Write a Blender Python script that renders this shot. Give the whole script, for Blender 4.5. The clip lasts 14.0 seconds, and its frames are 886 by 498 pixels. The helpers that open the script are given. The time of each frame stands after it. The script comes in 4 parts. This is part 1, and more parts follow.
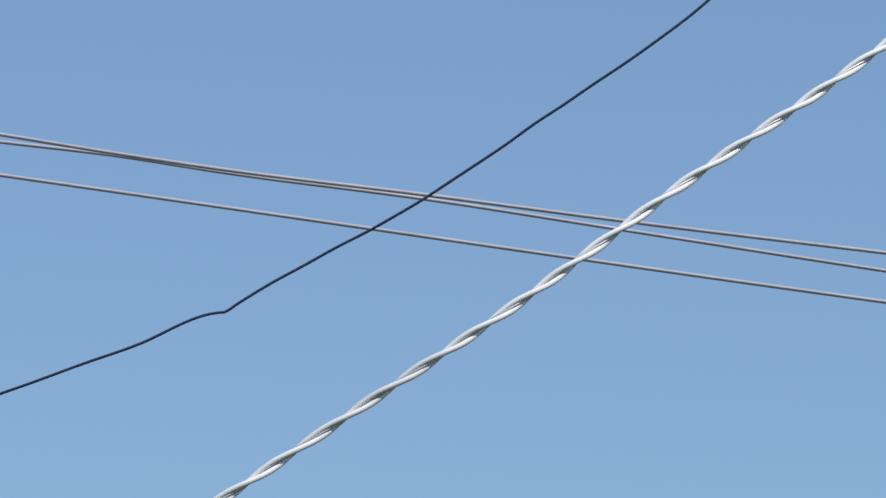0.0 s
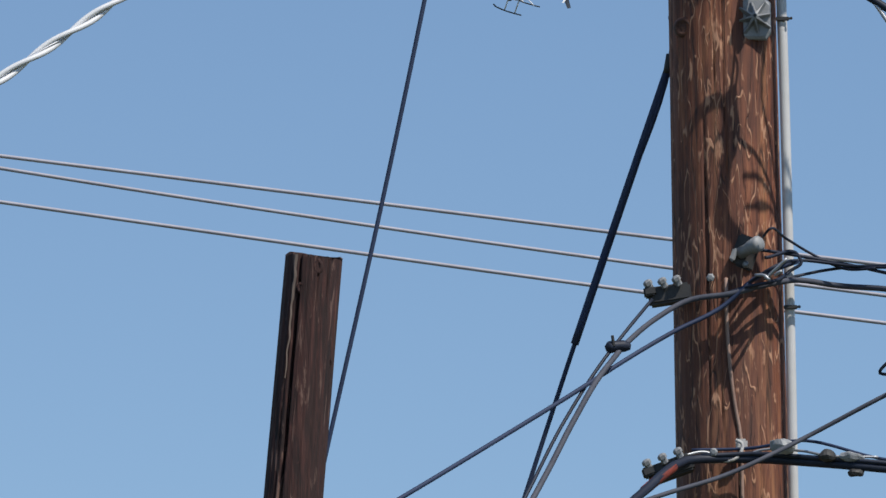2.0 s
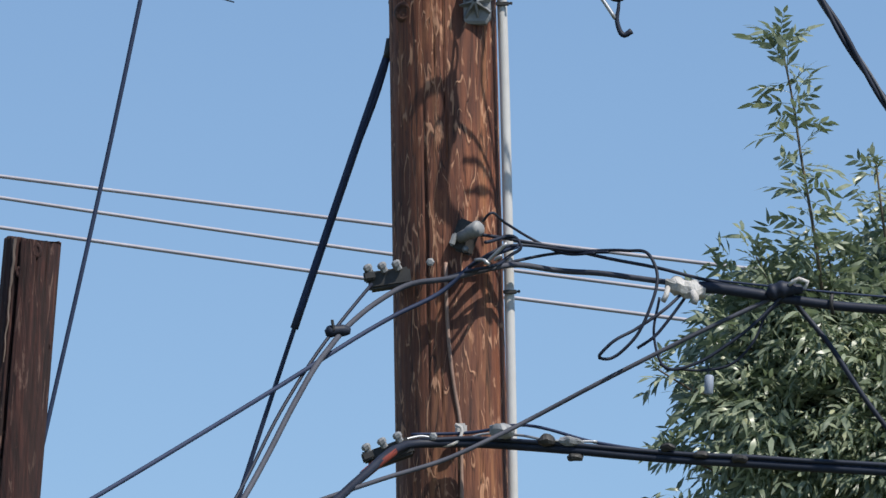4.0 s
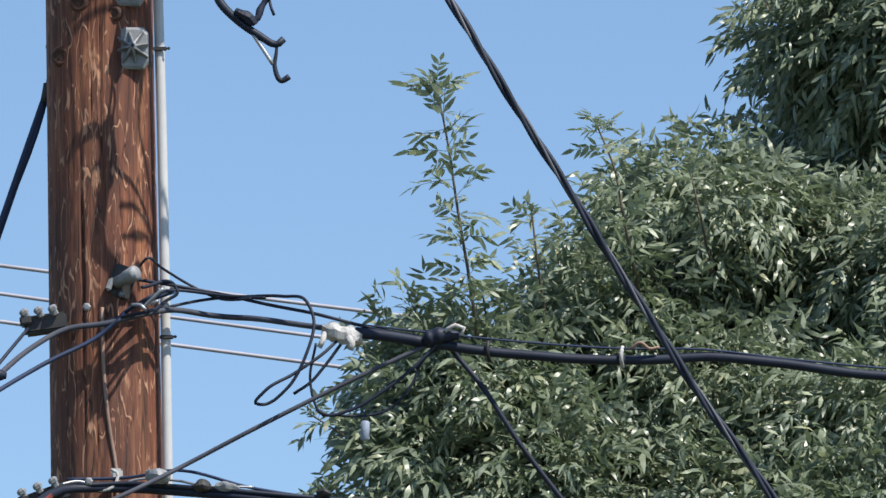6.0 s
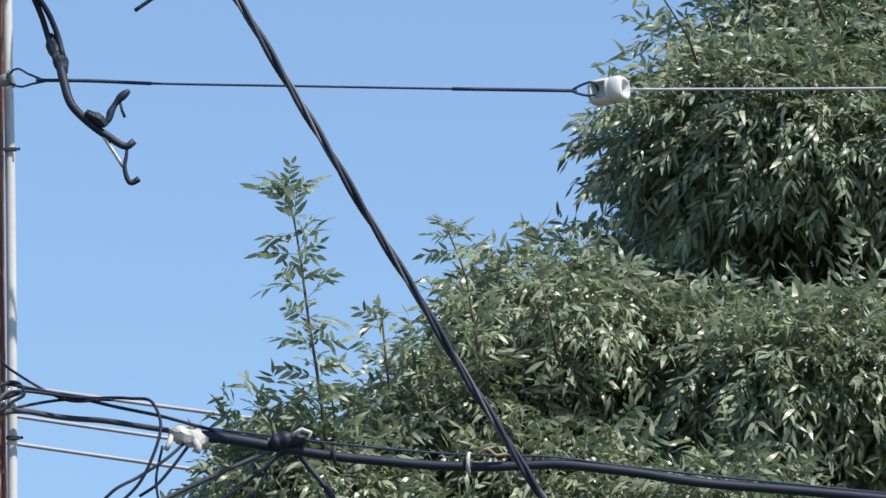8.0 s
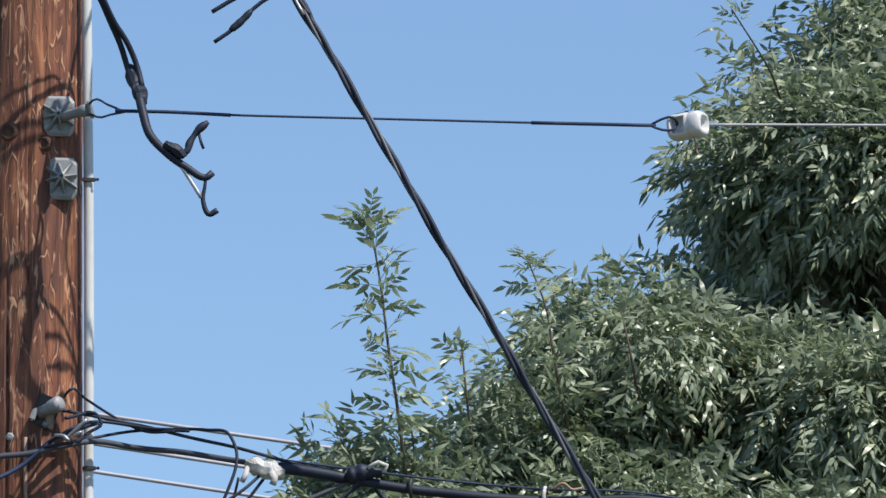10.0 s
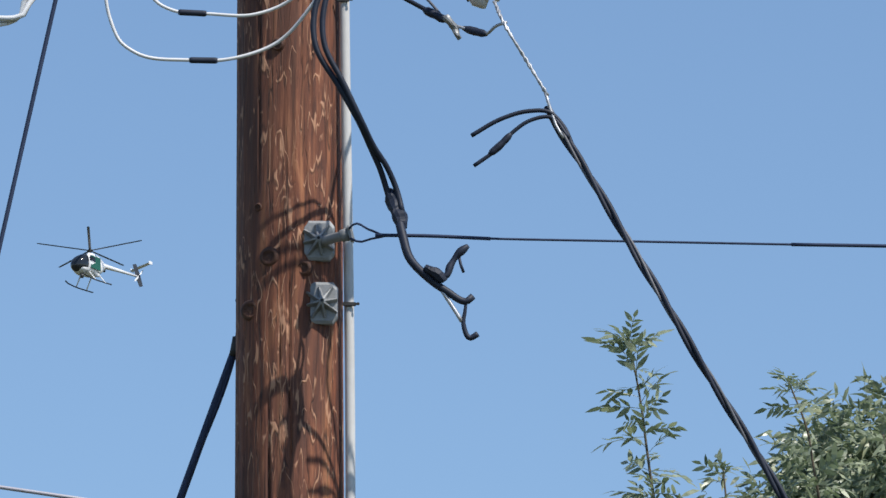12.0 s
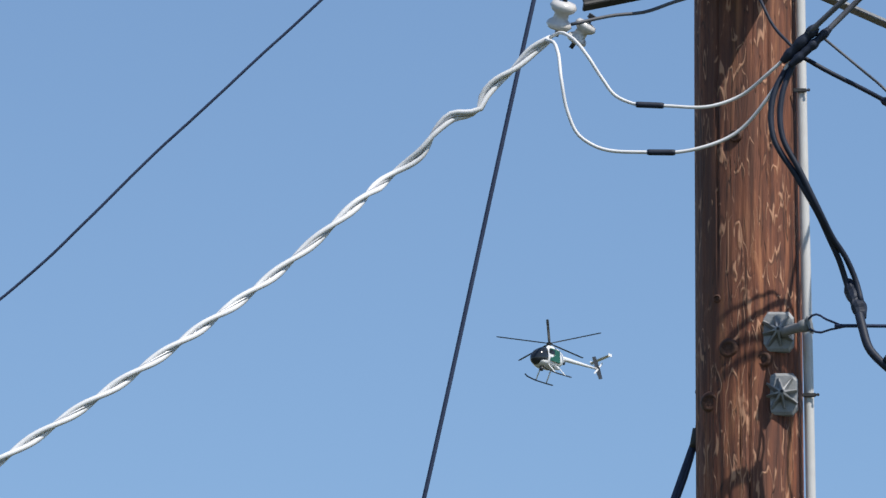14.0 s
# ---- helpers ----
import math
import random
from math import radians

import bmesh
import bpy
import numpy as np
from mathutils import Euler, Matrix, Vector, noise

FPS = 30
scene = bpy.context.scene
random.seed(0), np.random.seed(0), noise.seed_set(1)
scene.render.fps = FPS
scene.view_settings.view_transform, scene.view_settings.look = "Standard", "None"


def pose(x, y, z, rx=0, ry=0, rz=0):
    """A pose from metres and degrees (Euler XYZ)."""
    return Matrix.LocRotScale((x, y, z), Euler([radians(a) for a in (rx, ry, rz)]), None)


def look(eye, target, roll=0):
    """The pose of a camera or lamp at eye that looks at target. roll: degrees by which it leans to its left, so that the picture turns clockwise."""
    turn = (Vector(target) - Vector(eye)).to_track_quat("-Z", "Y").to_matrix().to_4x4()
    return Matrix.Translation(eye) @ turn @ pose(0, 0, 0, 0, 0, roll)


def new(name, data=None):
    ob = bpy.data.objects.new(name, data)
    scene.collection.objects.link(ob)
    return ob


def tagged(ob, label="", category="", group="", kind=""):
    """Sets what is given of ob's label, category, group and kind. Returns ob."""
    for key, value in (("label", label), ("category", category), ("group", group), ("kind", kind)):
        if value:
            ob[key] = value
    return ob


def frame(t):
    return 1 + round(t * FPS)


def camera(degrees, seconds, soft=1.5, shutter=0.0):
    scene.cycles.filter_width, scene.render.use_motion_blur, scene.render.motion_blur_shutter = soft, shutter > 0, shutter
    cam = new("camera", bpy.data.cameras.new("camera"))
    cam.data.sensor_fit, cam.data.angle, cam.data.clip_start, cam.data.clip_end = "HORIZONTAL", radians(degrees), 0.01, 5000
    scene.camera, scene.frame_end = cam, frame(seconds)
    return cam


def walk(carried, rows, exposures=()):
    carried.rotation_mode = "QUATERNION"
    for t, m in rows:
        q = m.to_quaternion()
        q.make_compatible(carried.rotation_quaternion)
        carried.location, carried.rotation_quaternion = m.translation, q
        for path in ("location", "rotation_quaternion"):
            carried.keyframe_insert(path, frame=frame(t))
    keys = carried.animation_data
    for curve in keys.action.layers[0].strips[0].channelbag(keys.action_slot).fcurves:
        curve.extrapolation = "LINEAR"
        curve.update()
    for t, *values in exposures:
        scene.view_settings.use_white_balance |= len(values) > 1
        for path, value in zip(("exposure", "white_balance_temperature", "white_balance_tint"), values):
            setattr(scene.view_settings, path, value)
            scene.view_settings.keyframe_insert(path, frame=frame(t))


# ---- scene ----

# ---- camera and its way ----
cam = camera(6.0, 14.0, soft=1.5)
walk(cam, [
    (0.0, look((-0.000, 0.000, 1.600), (-2.4446, 19.4357, 5.6345), 0.532)),
    (0.5, look((0.000, 0.000, 1.600), (-2.0123, 19.5033, 5.5461), 0.126)),
    (1.0, look((-0.000, 0.000, 1.600), (-1.5308, 19.5622, 5.4703), -0.105)),
    (1.5, look((-0.000, 0.000, 1.600), (-1.0989, 19.5921, 5.4654), -0.304)),
    (2.0, look((-0.000, 0.000, 1.600), (-0.7427, 19.6099, 5.4602), -0.231)),
    (2.5, look((0.000, 0.000, 1.600), (-0.5357, 19.6231, 5.4267), -0.283)),
    (2.7, look((-0.000, 0.000, 1.600), (-0.4923, 19.6292, 5.4015), -0.416)),
    (4.8, look((-0.029, 0.000, 1.586), (0.2170, 19.6201, 5.4574), -0.596)),
    (5.0, look((-0.029, 0.000, 1.585), (0.2889, 19.6165, 5.4701), -0.697)),
    (5.5, look((-0.030, 0.000, 1.585), (0.4999, 19.6091, 5.4843), -0.772)),
    (6.0, look((-0.029, 0.000, 1.585), (0.7299, 19.5954, 5.5152), -0.734)),
    (6.5, look((-0.029, 0.000, 1.585), (0.9420, 19.5714, 5.5877), -0.633)),
    (7.0, look((-0.028, 0.000, 1.585), (1.0905, 19.5435, 5.6843), -0.556)),
    (7.2, look((-0.028, 0.000, 1.585), (1.1342, 19.5324, 5.7247), -0.447)),
    (9.3, look((0.014, 0.000, 1.607), (0.9509, 19.5332, 5.7992), 0.303)),
    (9.5, look((0.012, 0.000, 1.606), (0.9477, 19.5294, 5.8168), 0.350)),
    (10.0, look((0.013, 0.000, 1.607), (0.9063, 19.5274, 5.8359), 0.344)),
    (10.5, look((0.012, 0.000, 1.607), (0.8316, 19.5263, 5.8555), 0.457)),
    (11.0, look((0.012, 0.000, 1.607), (0.7061, 19.5143, 5.9319), 0.490)),
    (11.5, look((0.012, 0.000, 1.607), (0.4971, 19.4985, 6.0310), 0.585)),
    (12.0, look((0.012, 0.000, 1.606), (0.2868, 19.4830, 6.1160), 0.408)),
    (12.5, look((0.013, 0.000, 1.606), (0.0796, 19.4761, 6.1536), 0.311)),
    (13.0, look((0.015, 0.000, 1.607), (-0.1907, 19.4707, 6.1730), 0.260)),
    (13.5, look((0.012, 0.000, 1.606), (-0.4900, 19.4503, 6.2356), 0.514)),
    (14.0, look((0.012, 0.000, 1.606), (-0.7998, 19.4201, 6.3176), 0.674)),
], exposures=[(0.0, -0.24), (2.7, -0.25), (4.8, 0.13), (6.0, 0.20), (7.2, 0.34), (9.3, 0.18), (10.5, 0.21), (11.5, 0.14), (12.5, -0.03), (14.0, -0.02)])

# ---- sky and sun ----
SUN_AZ, SUN_EL = 132.0, 54.5
world = bpy.data.worlds.new("sky")
scene.world = world
world.use_nodes = True
wn = world.node_tree
sky = wn.nodes.new("ShaderNodeTexSky")
sky.sky_type, sky.sun_disc = "NISHITA", False
sky.sun_elevation, sky.sun_rotation = radians(SUN_EL), radians(SUN_AZ)
sky.altitude, sky.air_density, sky.dust_density, sky.ozone_density = 0, 1.0, 0.1, 4.8
wn.nodes["Background"].inputs["Strength"].default_value = 0.128
wn.links.new(sky.outputs[0], wn.nodes["Background"].inputs["Color"])
to_sun = Vector((math.sin(radians(SUN_AZ)) * math.cos(radians(SUN_EL)), math.cos(radians(SUN_AZ)) * math.cos(radians(SUN_EL)), math.sin(radians(SUN_EL))))
sun = new("sun", bpy.data.lights.new("sun", "SUN"))
sun.data.energy, sun.data.angle, sun.data.color = 5.0, radians(0.53), (1.0, 0.95, 0.87)
sun.matrix_world = look(to_sun * 60, (0, 0, 0))


# ---- materials ----
def ramp(nt, fac, stops):
    n = nt.nodes.new("ShaderNodeValToRGB")
    while len(n.color_ramp.elements) < len(stops):
        n.color_ramp.elements.new(0.5)
    for e, (p, c) in zip(n.color_ramp.elements, stops):
        e.position, e.color = p, (*c, 1)
    nt.links.new(fac, n.inputs[0])
    return n.outputs[0]


def noise_tex(nt, scale, detail=6.0, rough=0.6, stretch=(1, 1, 1), distort=0.0):
    co = nt.nodes.new("ShaderNodeTexCoord")
    mp = nt.nodes.new("ShaderNodeMapping")
    mp.inputs["Scale"].default_value = stretch
    tx = nt.nodes.new("ShaderNodeTexNoise")
    tx.inputs["Scale"].default_value, tx.inputs["Detail"].default_value = scale, detail
    tx.inputs["Roughness"].default_value, tx.inputs["Distortion"].default_value = rough, distort
    nt.links.new(co.outputs["Object"], mp.inputs[0])
    nt.links.new(mp.outputs[0], tx.inputs["Vector"])
    return tx.outputs["Fac"]


def mix(nt, fac, a, b, kind="MIX"):
    n = nt.nodes.new("ShaderNodeMix")
    n.data_type, n.blend_type = "RGBA", kind
    for sock, v in ((n.inputs[0], fac), (n.inputs[6], a), (n.inputs[7], b)):
        if isinstance(v, (int, float)):
            sock.default_value = v
        elif isinstance(v, tuple):
            sock.default_value = (*v, 1)
        else:
            nt.links.new(v, sock)
    return n.outputs[2]


def bump(nt, bs, height, strength, dist):
    b = nt.nodes.new("ShaderNodeBump")
    b.inputs["Strength"].default_value, b.inputs["Distance"].default_value = strength, dist
    nt.links.new(height, b.inputs["Height"])
    nt.links.new(b.outputs[0], bs.inputs["Normal"])


def base(name, rough=0.6, metal=0.0):
    m = bpy.data.materials.new(name)
    m.use_nodes = True
    bs = m.node_tree.nodes["Principled BSDF"]
    bs.inputs["Roughness"].default_value, bs.inputs["Metallic"].default_value = rough, metal
    return m, m.node_tree, bs


def mottled(name, dark, light, rough=0.6, metal=0.0, scale=40.0, relief=0.15, dist=0.002, stretch=(1, 1, 1), shine=0.5):
    """A worn plain surface: two colours mixed by coarse stains and fine grain."""
    m, nt, bs = base(name, rough, metal)
    bs.inputs["Specular IOR Level"].default_value = shine
    coarse = noise_tex(nt, scale * 0.25, 4, 0.55, stretch)
    fine = noise_tex(nt, scale * 2.5, 5, 0.65, stretch)
    c = ramp(nt, coarse, [(0.3, dark), (0.7, light)])
    c2 = ramp(nt, fine, [(0.3, dark), (0.75, light)])
    nt.links.new(mix(nt, 0.4, c, c2), bs.inputs["Base Color"])
    bump(nt, bs, fine, relief, dist)
    return m


def math_node(nt, op, a, b):
    n = nt.nodes.new("ShaderNodeMath")
    n.operation = op
    for s, v in zip(n.inputs, (a, b)):
        if isinstance(v, (int, float)):
            s.default_value = v
        else:
            nt.links.new(v, s)
    return n.outputs[0]


def pole_wood():
    """Creosoted fir: red-brown, streaked along the grain, with pale raised wavy flecks and dark checks."""
    m, nt, bs = base("pole_wood", 0.72)
    streak = noise_tex(nt, 9.0, 8, 0.68, (6, 6, 0.5), 0.5)
    c = ramp(nt, streak, [(0.30, (0.032, 0.011, 0.007)), (0.44, (0.125, 0.038, 0.019)), (0.57, (0.235, 0.077, 0.035)), (0.74, (0.46, 0.20, 0.095))])
    # broad golden and dark runs of the grain
    broad = noise_tex(nt, 3.2, 4, 0.6, (5.0, 5.0, 0.42), 0.6)
    c = mix(nt, ramp(nt, broad, [(0.56, (0, 0, 0)), (0.68, (0.65, 0.65, 0.65))]), c, (0.47, 0.205, 0.088))
    c = mix(nt, ramp(nt, broad, [(0.32, (0.75, 0.75, 0.75)), (0.45, (0, 0, 0))]), c, (0.085, 0.034, 0.021))
    stain = noise_tex(nt, 1.6, 5, 0.6, (2, 2, 0.7))
    c = mix(nt, ramp(nt, stain, [(0.40, (0, 0, 0)), (0.62, (0.55, 0.55, 0.55))]), c, (0.095, 0.045, 0.032))
    # wavy flecks: lines of equal height in a stretched field, kept in patches
    worm = noise_tex(nt, 6.0, 1.2, 0.4, (5.6, 5.6, 1.15), 0.45)
    line = ramp(nt, math_node(nt, "ABSOLUTE", math_node(nt, "SUBTRACT", worm, 0.53), 0), [(0.0, (1, 1, 1)), (0.013, (0.9, 0.9, 0.9)), (0.024, (0, 0, 0))])
    worm_b = noise_tex(nt, 7.3, 1.2, 0.4, (6.0, 6.0, 1.2), 0.5)
    line_b = ramp(nt, math_node(nt, "ABSOLUTE", math_node(nt, "SUBTRACT", worm_b, 0.47), 0), [(0.0, (1, 1, 1)), (0.011, (0.9, 0.9, 0.9)), (0.022, (0, 0, 0))])
    patch = ramp(nt, noise_tex(nt, 6.0, 3, 0.55, (3.4, 3.4, 1.5)), [(0.49, (0, 0, 0)), (0.55, (0.95, 0.95, 0.95))])
    patch_b = ramp(nt, noise_tex(nt, 8.0, 3, 0.55, (3.0, 3.0, 1.3)), [(0.51, (0, 0, 0)), (0.57, (0.9, 0.9, 0.9))])
    fleck = mix(nt, 1.0, mix(nt, 1.0, line, patch, "MULTIPLY"), mix(nt, 1.0, line_b, patch_b, "MULTIPLY"), "LIGHTEN")
    # shadow side of the raised flecks, painted as a dark line beside each
    fleck_shade = ramp(nt, math_node(nt, "ABSOLUTE", math_node(nt, "SUBTRACT", worm, 0.492), 0), [(0.0, (0.75, 0.75, 0.75)), (0.022, (0, 0, 0))])
    c = mix(nt, mix(nt, 1.0, fleck_shade, patch, "MULTIPLY"), c, (0.055, 0.021, 0.013))
    c = mix(nt, mix(nt, 1.0, fleck, (0.85, 0.85, 0.85), "MULTIPLY"), c, (0.56, 0.30, 0.18))
    check = noise_tex(nt, 7.0, 3, 0.5, (4, 4, 0.2), 0.8)
    dark = ramp(nt, math_node(nt, "ABSOLUTE", math_node(nt, "SUBTRACT", check, 0.5), 0), [(0.0, (0.85, 0.85, 0.85)), (0.010, (0, 0, 0))])
    c = mix(nt, dark, c, (0.022, 0.011, 0.008))
    nt.links.new(c, bs.inputs["Base Color"])
    h = mix(nt, 0.5, mix(nt, 0.35, streak, fleck, "ADD"), dark, "SUBTRACT")
    bump(nt, bs, h, 0.8, 0.005)
    return m


def post_wood():
    """Old dark timber: reddish black, with grey-tan worn streaks."""
    m, nt, bs = base("post_wood", 0.85)
    streak = noise_tex(nt, 9.0, 9, 0.72, (7, 7, 0.5), 0.7)
    c = ramp(nt, streak, [(0.33, (0.008, 0.005, 0.005)), (0.47, (0.030, 0.0115, 0.0105)), (0.60, (0.070, 0.024, 0.0195)), (0.76, (0.165, 0.078, 0.058))])
    worn = noise_tex(nt, 7.0, 6, 0.65, (5.0, 5.0, 0.7), 0.9)
    c = mix(nt, ramp(nt, worn, [(0.57, (0, 0, 0)), (0.63, (0.75, 0.75, 0.75))]), c, (0.22, 0.130, 0.102))
    grime = noise_tex(nt, 3.0, 4, 0.6, (2.0, 2.0, 1.0))
    c = mix(nt, ramp(nt, grime, [(0.45, (0, 0, 0)), (0.62, (0.6, 0.6, 0.6))]), c, (0.030, 0.014, 0.012))
    nt.links.new(c, bs.inputs["Base Color"])
    bump(nt, bs, mix(nt, 0.5, streak, worn), 0.8, 0.008)
    return m


def leaf_mat(name, dark, light):
    m, nt, bs = base(name, 0.36)
    g = nt.nodes.new("ShaderNodeNewGeometry")
    # the palest tones paint glossy highlights into the leaf colour
    c = ramp(nt, g.outputs["Random Per Island"], [(0.0, dark), (0.55, tuple((a + b) / 2 for a, b in zip(dark, light))), (0.93, light), (1.0, (light[0] * 1.5, light[1] * 1.3, light[2] * 1.1))])
    nt.links.new(mix(nt, 0.35, c, ramp(nt, noise_tex(nt, 60.0, 3), [(0.3, dark), (0.7, light)])), bs.inputs["Base Color"])
    tr = nt.nodes.new("ShaderNodeBsdfTranslucent")
    nt.links.new(mix(nt, 0.5, c, (0.30, 0.42, 0.19)), tr.inputs[0])
    ms = nt.nodes.new("ShaderNodeMixShader")
    ms.inputs[0].default_value = 0.28
    nt.links.new(bs.outputs[0], ms.inputs[1])
    nt.links.new(tr.outputs[0], ms.inputs[2])
    nt.links.new(ms.outputs[0], nt.nodes["Material Output"].inputs["Surface"])
    return m


M_POLE, M_POST = pole_wood(), post_wood()
M_LEAF = leaf_mat("leaf", (0.036, 0.060, 0.036), (0.41, 0.465, 0.32))
M_BARK = mottled("bark", (0.06, 0.05, 0.04), (0.20, 0.17, 0.13), 0.9, 0, 30, 0.6, 0.01, (1, 1, 0.3))
M_KNOT = mottled("resin_knot", (0.035, 0.016, 0.011), (0.15, 0.060, 0.035), 0.7, 0, 70, 0.8, 0.004)
M_TWIG = mottled("twig", (0.06, 0.05, 0.035), (0.15, 0.12, 0.085), 0.8, 0, 60)
# ground is out of view; its colour is kept dark to cut bounced light
M_GROUND = mottled("low_bounce_lawn", (0.030, 0.042, 0.018), (0.10, 0.095, 0.05), 0.95, 0, 3.0, 0.6, 0.03)
M_WHITE_CABLE = mottled("white_insulation", (0.58, 0.585, 0.60), (0.79, 0.79, 0.79), 0.5, 0, 14, 0.03, 0.0005)
M_BARE = mottled("bare_aluminium", (0.34, 0.35, 0.37), (0.55, 0.56, 0.58), 0.45, 0.6, 60)
M_PALE_WIRE = mottled("weathered_wire", (0.33, 0.32, 0.36), (0.49, 0.48, 0.53), 0.6, 0.1, 14, 0.03, 0.0005)
M_BLACK = mottled("black_rubber", (0.009, 0.013, 0.026), (0.025, 0.033, 0.056), 0.55, 0, 40, shine=0.3)
M_GREY_CABLE = mottled("grey_cable", (0.06, 0.065, 0.08), (0.13, 0.135, 0.155), 0.55, 0, 40)
M_STEEL = mottled("galvanised_steel", (0.16, 0.165, 0.17), (0.36, 0.37, 0.38), 0.55, 0.55, 50)
M_DARK_STEEL = mottled("dark_steel", (0.022, 0.022, 0.024), (0.07, 0.068, 0.066), 0.6, 0.4, 60)
M_CAST = mottled("grey_cast_plate", (0.17, 0.178, 0.186), (0.36, 0.367, 0.375), 0.6, 0.15, 50)
M_PVC = mottled("grey_white_pvc", (0.50, 0.49, 0.48), (0.66, 0.65, 0.63), 0.5, 0, 12)
M_PORCELAIN = mottled("white_porcelain", (0.52, 0.51, 0.50), (0.70, 0.685, 0.68), 0.22, 0, 20, 0.05)
M_TAPE = mottled("white_tape", (0.34, 0.325, 0.31), (0.70, 0.685, 0.66), 0.8, 0, 70, 0.8, 0.004)
M_ORANGE = mottled("red_orange_sleeve", (0.10, 0.018, 0.012), (0.30, 0.050, 0.026), 0.6, 0, 60)
M_MOULD = mottled("ground_moulding", (0.20, 0.12, 0.09), (0.42, 0.28, 0.22), 0.7, 0, 40)
M_BLUE_TAG = mottled("blue_grey_tag", (0.20, 0.24, 0.32), (0.36, 0.41, 0.50), 0.6, 0, 60)
M_PAINT_WHITE = mottled("white_aircraft_paint", (0.66, 0.67, 0.68), (0.80, 0.81, 0.82), 0.3, 0, 2)
M_PAINT_GREEN = mottled("green_aircraft_paint", (0.012, 0.075, 0.050), (0.022, 0.115, 0.078), 0.3, 0, 2)
M_PAINT_DARK = mottled("dark_aircraft_paint", (0.02, 0.025, 0.03), (0.05, 0.055, 0.065), 0.4, 0, 2)
M_CANOPY = mottled("tinted_canopy", (0.012, 0.016, 0.022), (0.030, 0.036, 0.045), 0.08, 0, 2, 0.02)
M_LIGHT_CABLE = mottled("faded_grey_cable", (0.045, 0.050, 0.068), (0.10, 0.105, 0.130), 0.7, 0, 40, shine=0.25)
M_DARK_WIRE = mottled("dark_strand", (0.020, 0.031, 0.068), (0.038, 0.056, 0.112), 0.62, 0, 20, 0.03, 0.0005, shine=0.25)


# ---- shaping helpers ----
def mesh_ob(name, verts, faces, mat, parent=None, label="", smooth=True):
    me = bpy.data.meshes.new(name)
    me.from_pydata([tuple(v) for v in verts], [], faces)
    me.materials.append(mat)
    if smooth:
        me.shade_smooth()
    ob = new(name, me)
    ob.parent = parent
    if label:
        ob["label"] = label
    return ob


def thing(name, at, label, category, group=""):
    ob = new(name)
    ob.empty_display_size = 0.05
    ob.location = at
    tagged(ob, label, category, group)
    return ob


def part(name, bm, mat, parent, label="", smooth=False, at=None):
    """Links a bmesh as one mesh under its thing; world coordinates unless the thing's own are meant."""
    me = bpy.data.meshes.new(name)
    bm.to_mesh(me)
    bm.free()
    me.materials.append(mat)
    if smooth:
        me.shade_smooth()
    ob = new(name, me)
    ob.parent = parent
    if at is not None:
        ob.matrix_basis = at
    if label:
        ob["label"] = label
    return ob


def spline(pts, step=0.015):
    """A smooth line through the points, with tangents weighted by the chords."""
    p = [Vector(q) for q in pts]
    n = len(p)
    d = [max((p[i + 1] - p[i]).length, 1e-6) for i in range(n - 1)]
    tan = []
    for i in range(n):
        if i == 0:
            tan.append((p[1] - p[0]) / d[0])
        elif i == n - 1:
            tan.append((p[-1] - p[-2]) / d[-1])
        else:
            tan.append(((p[i] - p[i - 1]) / d[i - 1] * d[i] + (p[i + 1] - p[i]) / d[i] * d[i - 1]) / (d[i - 1] + d[i]))
    out = []
    for i in range(n - 1):
        k = max(1, int(d[i] / step))
        for j in range(k):
            t = j / k
            a, b = p[i], p[i + 1]
            out.append(a * (2 * t**3 - 3 * t * t + 1) + tan[i] * d[i] * (t**3 - 2 * t * t + t) + b * (3 * t * t - 2 * t**3) + tan[i + 1] * d[i] * (t**3 - t * t))
    out.append(p[-1])
    return out


def frames_along(path):
    """Carries a side vector along a path without twist."""
    res, side = [], None
    for i, q in enumerate(path):
        t = (path[min(i + 1, len(path) - 1)] - path[max(i - 1, 0)]).normalized()
        if side is None:
            side = t.cross(Vector((0, 0, 1)) if abs(t.z) < 0.9 else Vector((1, 0, 0)))
        side = (side - t * side.dot(t)).normalized()
        res.append((q, t, side, t.cross(side)))
    return res


def sweep(path, r, segs=8):
    """Tube round a path; r is a number or a function of 0..1."""
    verts, faces = [], []
    fr = frames_along(path)
    n = len(fr)
    for i, (q, t, a, b) in enumerate(fr):
        rr = r(i / (n - 1)) if callable(r) else r
        for k in range(segs):
            w = 2 * math.pi * k / segs
            verts.append(q + (a * math.cos(w) + b * math.sin(w)) * rr)
    for i in range(n - 1):
        for k in range(segs):
            k2 = (k + 1) % segs
            faces.append((i * segs + k, i * segs + k2, (i + 1) * segs + k2, (i + 1) * segs + k))
    faces.append(tuple(range(segs - 1, -1, -1)))
    faces.append(tuple((n - 1) * segs + k for k in range(segs)))
    return verts, faces


def tube(name, pts, r, mat, parent=None, label="", segs=8, step=0.015, wobble=0.0):
    path = spline(pts, step)
    if wobble:
        path = [q + Vector((noise.noise(q * 6), noise.noise(q * 6 + Vector((9, 0, 0))), noise.noise(q * 6 + Vector((0, 9, 0))))) * wobble for q in path]
    v, f = sweep(path, r, segs)
    return mesh_ob(name, v, f, mat, parent, label)


def wire(name, pts, r, mat, label, category="cable", group="", segs=8, step=0.02, wobble=0.0):
    return tagged(tube(name, pts, r, mat, None, "", segs, step, wobble), label, category, group)


